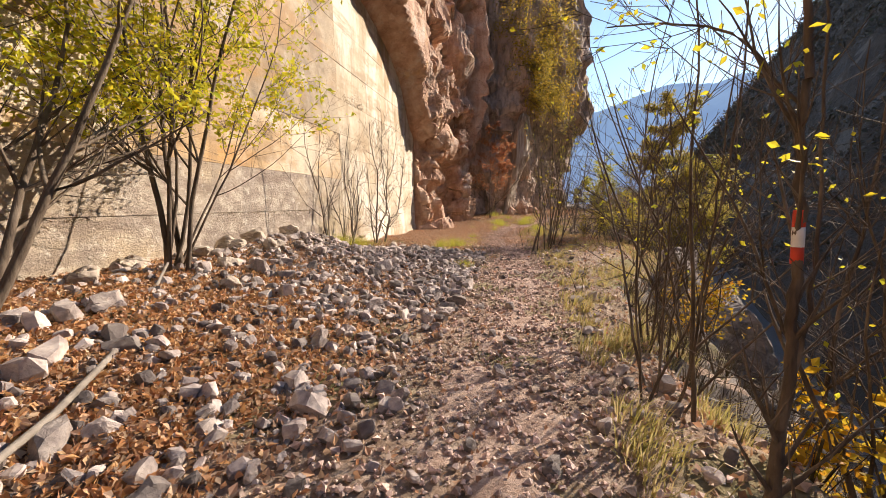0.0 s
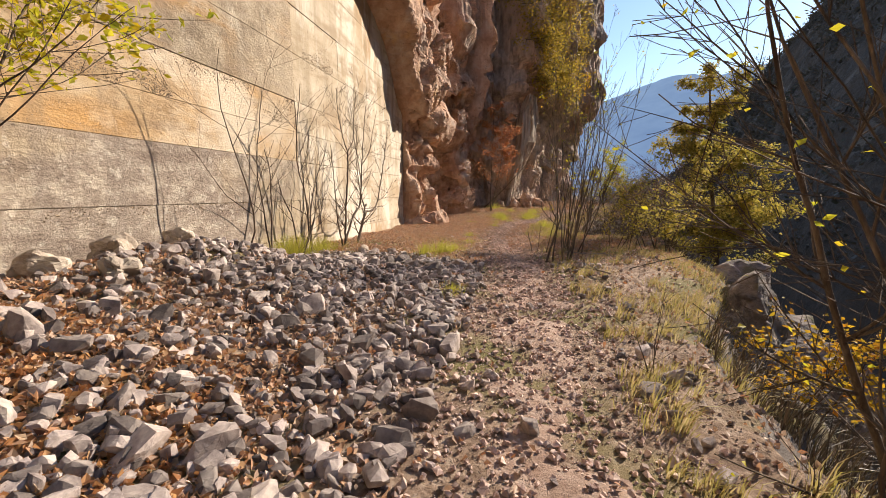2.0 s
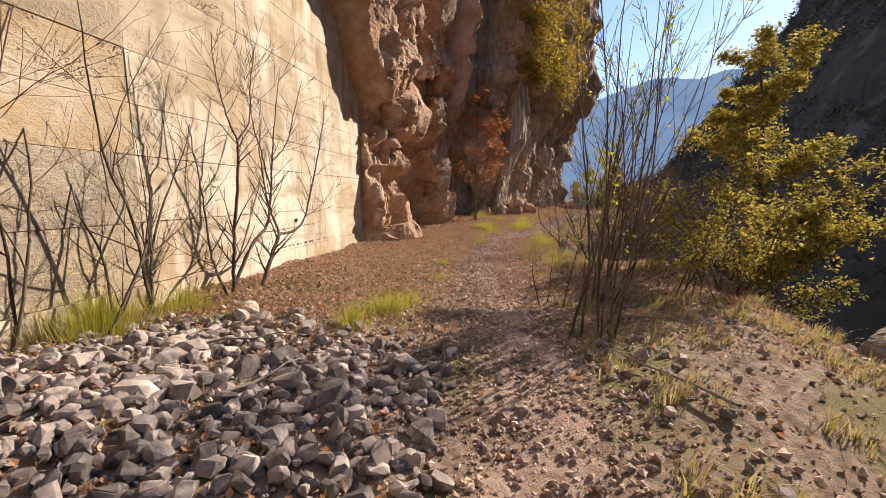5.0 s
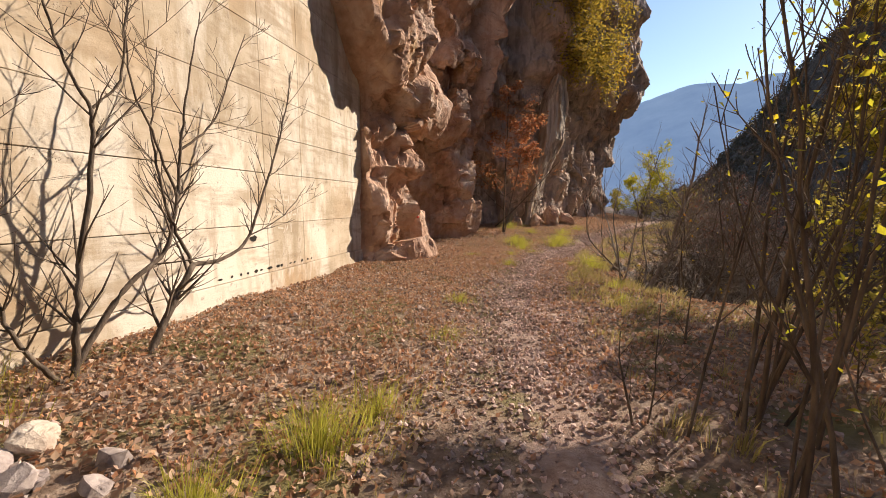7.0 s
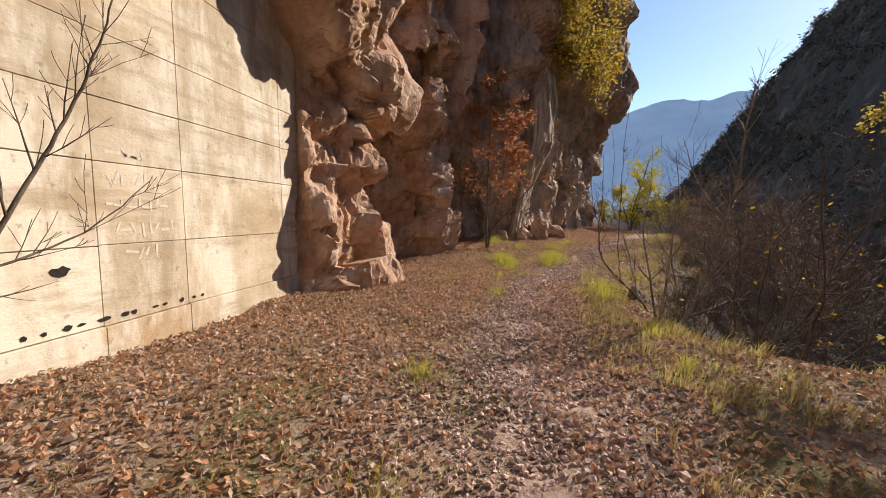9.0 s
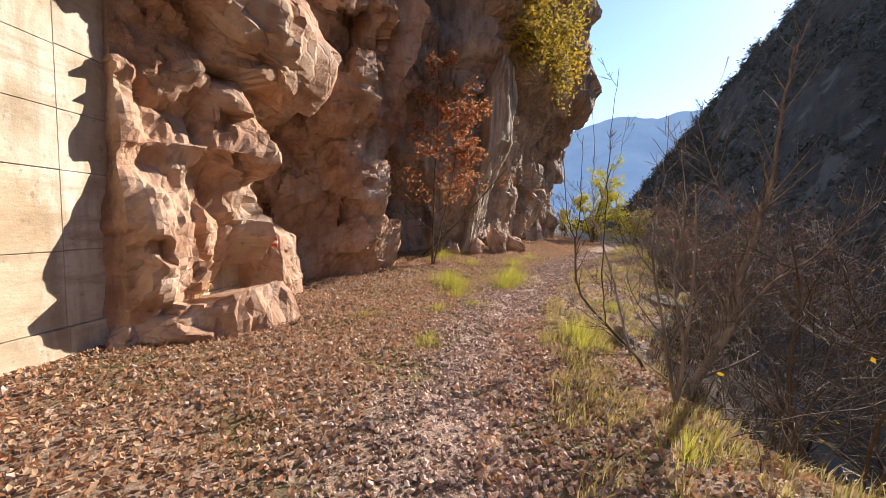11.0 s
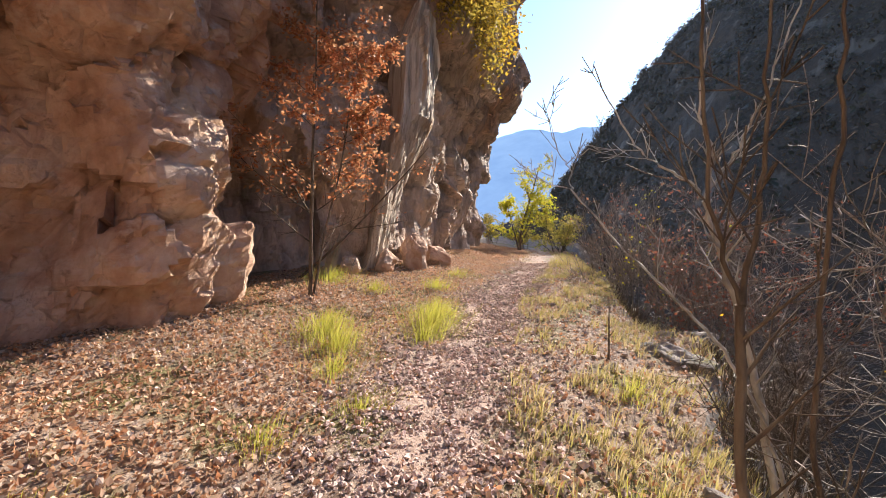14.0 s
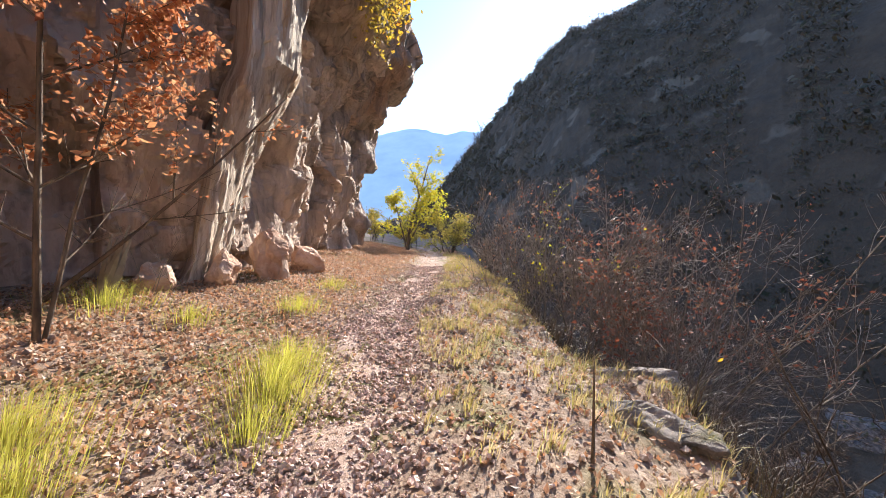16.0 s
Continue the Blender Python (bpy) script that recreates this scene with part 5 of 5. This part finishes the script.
# by the cliff
plant("red_tree", "young tree with rust-red autumn leaves against the cliff", "tree", (-1.12, 16.2), [(0.06, 0.0, 6.4, 0.038), (0.16, 0.02, 5.2, 0.026)], 163,
      2, M_BARK, M_LEAF_R, 5200, 0.10, "", 0.06, 0.05, (14, 17), 1.0, 0.31, 0.02, leaf_zone=lambda q: q.z > 1.9)
plant("leaning_sapling", "thin leaning stem with a few red leaves", "sapling", (-1.75, 17.4), [(1.15, 0.05, 4.2, 0.035)], 164,
      2, M_BARK, M_LEAF_R, 160, 0.09, "", 0.07, 0.05, (5, 7), 0.7, 0.35, 0.0, leaf_zone=lambda q: q.z > 1.4)
plant("dry_sapling", "grey dead twigs at the cliff foot", "sapling", (-0.6, 18.3), stems_of(5, 1.5, 0.006, 0.35, 12), 165,
      1, M_DEAD, None, 0, 0.05, "saplings", 0.16, 0.10, (3, 5), 0.7, 0.5, 0.1)

# bushes over the gorge
plant("red_bush", "broad bush with bare grey twigs and dull red leaves", "bush", (7.4, 16.6), stems_of(16, 4.0, 0.018, 0.48, 13, (0.35, 0.0)), 166,
      2, M_TWIG, M_LEAF_DULL, 1300, 0.085, "", 0.14, 0.0, (8, 11), 0.7, 0.42, 0.3, least=0.004, leaf_zone=lambda q: q.z > 1.6)
for bx, by, sd, ln in ((8.4, 16.4, 21, 6.0), (9.6, 17.8, 22, 7.4), (7.6, 18.2, 23, 5.0)):
    plant("red_bush", "broad bush with bare grey twigs and dull red leaves", "bush", (bx, by), stems_of(12, ln, 0.03, 0.30, sd, (0.1, 0.0)), 200 + sd,
          2, M_TWIG, M_LEAF_DULL, 420, 0.085, "red bushes over the gorge", 0.14, 0.0, (8, 11), 0.8, 0.38, 0.3, least=0.004, leaf_zone=lambda q: q.z > 3.0)
plant("dry_sapling", "thin leafless sapling on the bank", "sapling", (2.0, 3.6), [(0.03, 0.0, 0.62, 0.017)], 198,
      1, M_BARK, None, 0, 0.05, "saplings", 0.04, 0.10, (1, 2), 0.7, 0.3, 0.0)
plant("grey_bush", "bare grey-brown bush at the bend of the track", "bush", (8.9, 23.6), stems_of(12, 4.0, 0.025, 0.4, 14), 167,
      2, M_TWIG, M_LEAF_R, 180, 0.09, "", 0.14, 0.05, (7, 10), 0.7, 0.45, 0.3, least=0.005)
plant("grey_bush", "bare grey-brown bush at the bend of the track", "bush", (8.0, 20.2), stems_of(12, 4.0, 0.025, 0.4, 15), 168,
      2, M_TWIG, M_LEAF_Y, 260, 0.08, "", 0.14, 0.05, (7, 10), 0.7, 0.45, 0.3, least=0.005)
plant("grey_bush", "bare grey-brown bush at the bend of the track", "bush", (11.2, 27.5), stems_of(12, 3.6, 0.03, 0.4, 16), 169,
      2, M_TWIG, None, 0, 0.08, "", 0.14, 0.05, (7, 10), 0.7, 0.45, 0.3, least=0.006)
plant("roadside_tree", "small tree with yellow-green leaves at the bend", "tree", (8.3, 34.2), [(0.06, 0.0, 5.8, 0.10), (-0.3, 0.0, 3.6, 0.05), (0.45, 0.0, 4.0, 0.05)], 170,
      2, M_BARK, M_LEAF_Y, 5600, 0.14, "", 0.10, 0.05, (10, 13), 1.0, 0.42, 0.05, leaf_zone=lambda q: q.z > 0.9)
for bx, by, sd in ((7.2, 37.5, 18), (9.6, 37.0, 19), (12.0, 35.5, 20)):
    plant("green_bush", "low leafy bush at the bend of the track", "bush", (bx, by), stems_of(6, 2.2, 0.03, 0.4, sd), 172 + sd,
          2, M_BARK, M_LEAF_G, 1800, 0.13, "bushes at the bend", 0.14, 0.05, (7, 10), 0.8, 0.45, 0.3)
plant("green_bush", "low leafy bush at the bend of the track", "bush", (10.4, 33.0), stems_of(7, 2.4, 0.03, 0.4, 17), 171,
      2, M_BARK, M_LEAF_G, 2200, 0.12, "", 0.14, 0.05, (7, 10), 0.8, 0.45, 0.3)


# ---- foliage hanging on the cliff ----
def hanging(name, label, spots, count, size, mat, seed):
    r = random.Random(seed)
    lv, lf, tv, tf = [], [], [], []
    root = new(name)
    root.location = spots[0][:3]
    tagged(root, label, "creeper")
    o = Vector(spots[0][:3])
    for x, y, z, sx, sy, sz in spots:
        for _ in range(16):
            p = Vector((x + r.gauss(0, sx * 0.6), y + r.gauss(0, sy * 0.6), z + r.gauss(0, sz * 0.6))) - o
            pts = [p + Vector((-0.9, 0.2, 0.3)), p + Vector((-0.3, 0, 0.15)), p + Vector((0.1, -0.1, -0.15)), p + Vector((0.3, -0.2, -0.6))]
            tube(tv, tf, pts, (0.02, 0.016, 0.01, 0.005), 4)
        clumps = [Vector((x + r.gauss(0, sx), y + r.gauss(0, sy), z + r.gauss(0, sz))) - o for _ in range(26)]
        for _ in range(count):
            c = r.choice(clumps)
            k = 0.30
            leaf(lv, lf, c + Vector((r.gauss(0, k), r.gauss(0, k), r.gauss(0, k))), size * r.uniform(0.6, 1.3), r)
    piece("vines", mesh_of("vines", tv, tf, M_BARK, True), root)
    piece("leaves", mesh_of("leaves", lv, lf, mat), root)


hanging("yellow_creeper", "golden-green foliage hanging down the cliff",
        [(2.9, 22.3, 11.6, 0.6, 0.8, 1.3), (3.7, 24.1, 11.0, 0.5, 0.8, 1.0), (1.9, 20.4, 12.6, 0.7, 0.8, 1.3), (4.4, 25.8, 12.6, 0.5, 0.9, 1.4), (3.4, 23.6, 14.2, 0.7, 1.0, 1.2), (3.6, 24.2, 9.2, 0.3, 0.5, 0.6),
         (0.9, 19.0, 14.2, 0.7, 0.8, 1.4), (2.6, 21.6, 15.6, 0.8, 1.0, 1.4), (2.5, 20.9, 9.9, 0.45, 0.6, 0.7), (3.2, 22.6, 9.0, 0.35, 0.6, 0.5), (1.7, 19.9, 10.9, 0.5, 0.5, 0.8), (2.0, 20.2, 8.6, 0.3, 0.4, 0.4)],
        1500, 0.16, M_LEAF_CLIFF, 180)
hanging("golden_creeper", "orange-yellow foliage on the overhang", [(4.1, 25.2, 9.3, 0.25, 0.4, 0.4), (4.9, 26.6, 10.2, 0.25, 0.5, 0.4)], 900, 0.17, M_LEAF_GOLD, 181)

spot = hill_point(26.0, 0.80)
plant("bare_tree", "tall bare tree on the far hillside", "tree", spot, [(0.05, 0.0, 26.0, 0.5), (0.3, 0.0, 20.0, 0.3)], 190, 2, M_BARK, None, 0, 0.05, "",
      0.10, 0.05, (9, 12), 0.7, 0.42, 0.3, sink=2.0, ground=False, least=0.07)

# ---- dead wood ----
bv, bf = [], []
tube(bv, bf, [Vector(p) for p in ((-0.95, -10.0, 0.22), (-1.35, -9.35, 0.20), (-1.75, -8.7, 0.26), (-2.35, -7.9, 0.34), (-3.0, -6.95, 0.66))], (0.018, 0.021, 0.023, 0.02, 0.014), 8)
bv = [v + Vector((0, 0, 0.06)) for v in bv]
branch_ob = piece("dead_branch", mesh_of("dead_branch", bv, bf, M_DEAD, True))
tagged(branch_ob, "bleached dead branch lying on fallen leaves", "branch")
for i, (x, y, a, n) in enumerate(((-1.9, -0.9, 30, 1.2), (-1.2, -1.6, 75, 0.8), (1.9, -0.6, 120, 1.4), (2.2, 0.9, 160, 1.1))):
    r = random.Random(200 + i)
    pts = [Vector((math.cos(radians(a)) * n * (k / 5 - 0.5), math.sin(radians(a)) * n * (k / 5 - 0.5), r.uniform(0, 0.05))) for k in range(6)]
    pts = [p + Vector((0, 0, ground_z(x + p.x, y + p.y) - ground_z(x, y) + 0.06)) for p in pts]
    v, f = [], []
    tube(v, f, pts, (0.014, 0.013, 0.012, 0.010, 0.008, 0.005), 6)
    ob = piece("fallen_stick", mesh_of("fallen_stick", v, f, M_DEAD, True), m=Matrix.Translation((x, y, ground_z(x, y))))
    tagged(ob, "grey fallen stick lying on the stones", "stick", "fallen sticks")


sv, sf = [], []
stump_rng = random.Random(77)
for k in range(9):
    a, far = k * 0.7, stump_rng.uniform(0.03, 0.10)
    p = Vector((math.cos(a) * far, math.sin(a) * far, -0.1))
    lean = Vector((0.28 + stump_rng.gauss(0, 0.06), stump_rng.gauss(0, 0.06), 1))
    h = stump_rng.uniform(0.45, 1.15)
    tube(sv, sf, [p, p + lean * h * 0.5 + Vector((stump_rng.gauss(0, 0.02), 0, 0)), p + lean * h], (0.075, 0.06, 0.012), 6)
stump = piece("tree_stump", mesh_of("tree_stump", sv, sf, M_DEAD), m=Matrix.Translation((-1.15, 17.75, ground_z(-1.15, 17.75))))
tagged(stump, "splintered grey tree stump at the cliff foot", "stump")

# ---- trees along the far ridge ----
def hill_trees(seed, count):
    """Clumps of twigs and leaves for the trees of the far slope."""
    r = random.Random(seed)
    v, f = [], []
    for i in range(count):
        az = r.uniform(18, 95)
        t = 1 - abs(r.gauss(0, 0.03)) if i % 6 == 0 else r.uniform(0.02, 1.0) ** 0.8
        if noise.noise((az * 0.22, t * 6.0, 3)) < -0.18 and t < 0.97:
            continue
        p = Vector(hill_point(az, min(1.0, t)))
        s = r.uniform(1.0, 2.6) * (0.6 + 0.7 * t)
        for _ in range(13):
            q = p + Vector((r.gauss(0, 0.5), r.gauss(0, 0.5), abs(r.gauss(0.6, 0.55)))) * s
            d = Vector((r.gauss(0, 1), r.gauss(0, 1), r.gauss(0.4, 1))).normalized() * s * r.uniform(0.18, 0.42)
            u = d.orthogonal() * r.uniform(0.35, 0.75)
            k = len(v)
            v += [q - d, q + u, q + d, q - u]
            f.append((k, k + 1, k + 2, k + 3))
    return v, f


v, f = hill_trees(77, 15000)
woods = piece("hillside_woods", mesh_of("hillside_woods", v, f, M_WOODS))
tagged(woods, "dark brown autumn woods on the shaded hillside", "woods", kind="stuff")

# pale rock showing low on the far slope
rock_rng = random.Random(61)
for az, t, s in ((60.0, 0.020, 6), (63.0, 0.035, 7), (66.0, 0.015, 8), (69.0, 0.030, 7), (57.0, 0.006, 7), (72.0, 0.010, 9), (61.5, 0.0, 8), (53.0, 0.004, 6)):
    p = hill_point(az, t)
    ob = piece("rock_outcrop", rock_mesh("rock_outcrop", s, s * 0.8, s * 0.55, rock_rng.random() * 40, M_LEDGE, 5, s * 0.25),
               m=pose(p[0], p[1], p[2] - s * 0.12, rock_rng.uniform(-25, 25), rock_rng.uniform(-25, 25), rock_rng.uniform(0, 180)))
    tagged(ob, "grey limestone outcrop in shade across the gorge", "rock", "outcrops across the gorge")

# ---- marks on the wall ----
hole_rng = random.Random(9)


def ragged(name, y, z, wy, wz, mat, seed, label, category="hole"):
    """A ragged-edged flat patch lying on the face of the wall, with no depth behind it."""
    r = random.Random(seed)
    n = 14
    v = [Vector((0, 0, 0))] + [Vector((0, math.cos(6.283 * i / n) * wy * r.uniform(0.6, 1.1), math.sin(6.283 * i / n) * wz * r.uniform(0.6, 1.1))) for i in range(n)]
    f = [(0, 1 + i, 1 + (i + 1) % n) for i in range(n)]
    ob = piece(name, mesh_of(name, v, f, mat), wall, label, Matrix.Translation((WALL_X + 0.0095, y, z)))
    return ob


# No openings are cut: black patches paint the shade inside the holes.
ragged("hole", 4.36, 1.06, 0.11, 0.06, M_HOLE_SHADE, 1, "broken hole in the concrete, its shade a flat black patch")
for i in range(14):
    y = 3.6 + i * 0.19 + hole_rng.uniform(-0.06, 0.06)
    ragged("hole", y, 0.515, hole_rng.uniform(0.03, 0.09), hole_rng.uniform(0.015, 0.04), M_HOLE_SHADE, 10 + i, "gap along the footing joint, its shade a flat black patch")

chalk_rng = random.Random(15)
for row, (ya, yb) in enumerate(((4.95, 5.30), (4.90, 5.62), (4.92, 5.60), (4.95, 5.66), (5.10, 5.50))):
    z, y = 2.25 - row * 0.27, ya
    while y < yb:
        h = 0.08 + 0.09 * chalk_rng.random()
        e = [chalk_rng.uniform(-0.006, 0.006) for _ in range(6)]
        flat = mesh_of("paint_stroke", [(0, -0.013 + e[0], -h / 2), (0, 0.013 + e[1], -h / 2 + e[2]), (0, 0.013 + e[3], h / 2), (0, -0.013 + e[4], h / 2 + e[5])], [(0, 1, 2, 3)], M_CHALK)
        piece("paint_stroke", flat, wall, "faded white painted stroke",
              m=pose(WALL_X + 0.0085, y, z + chalk_rng.uniform(-0.03, 0.03), chalk_rng.choice((0, 5, 24, -28, 82, 90)), 0, 0))
        y += chalk_rng.uniform(0.05, 0.13)
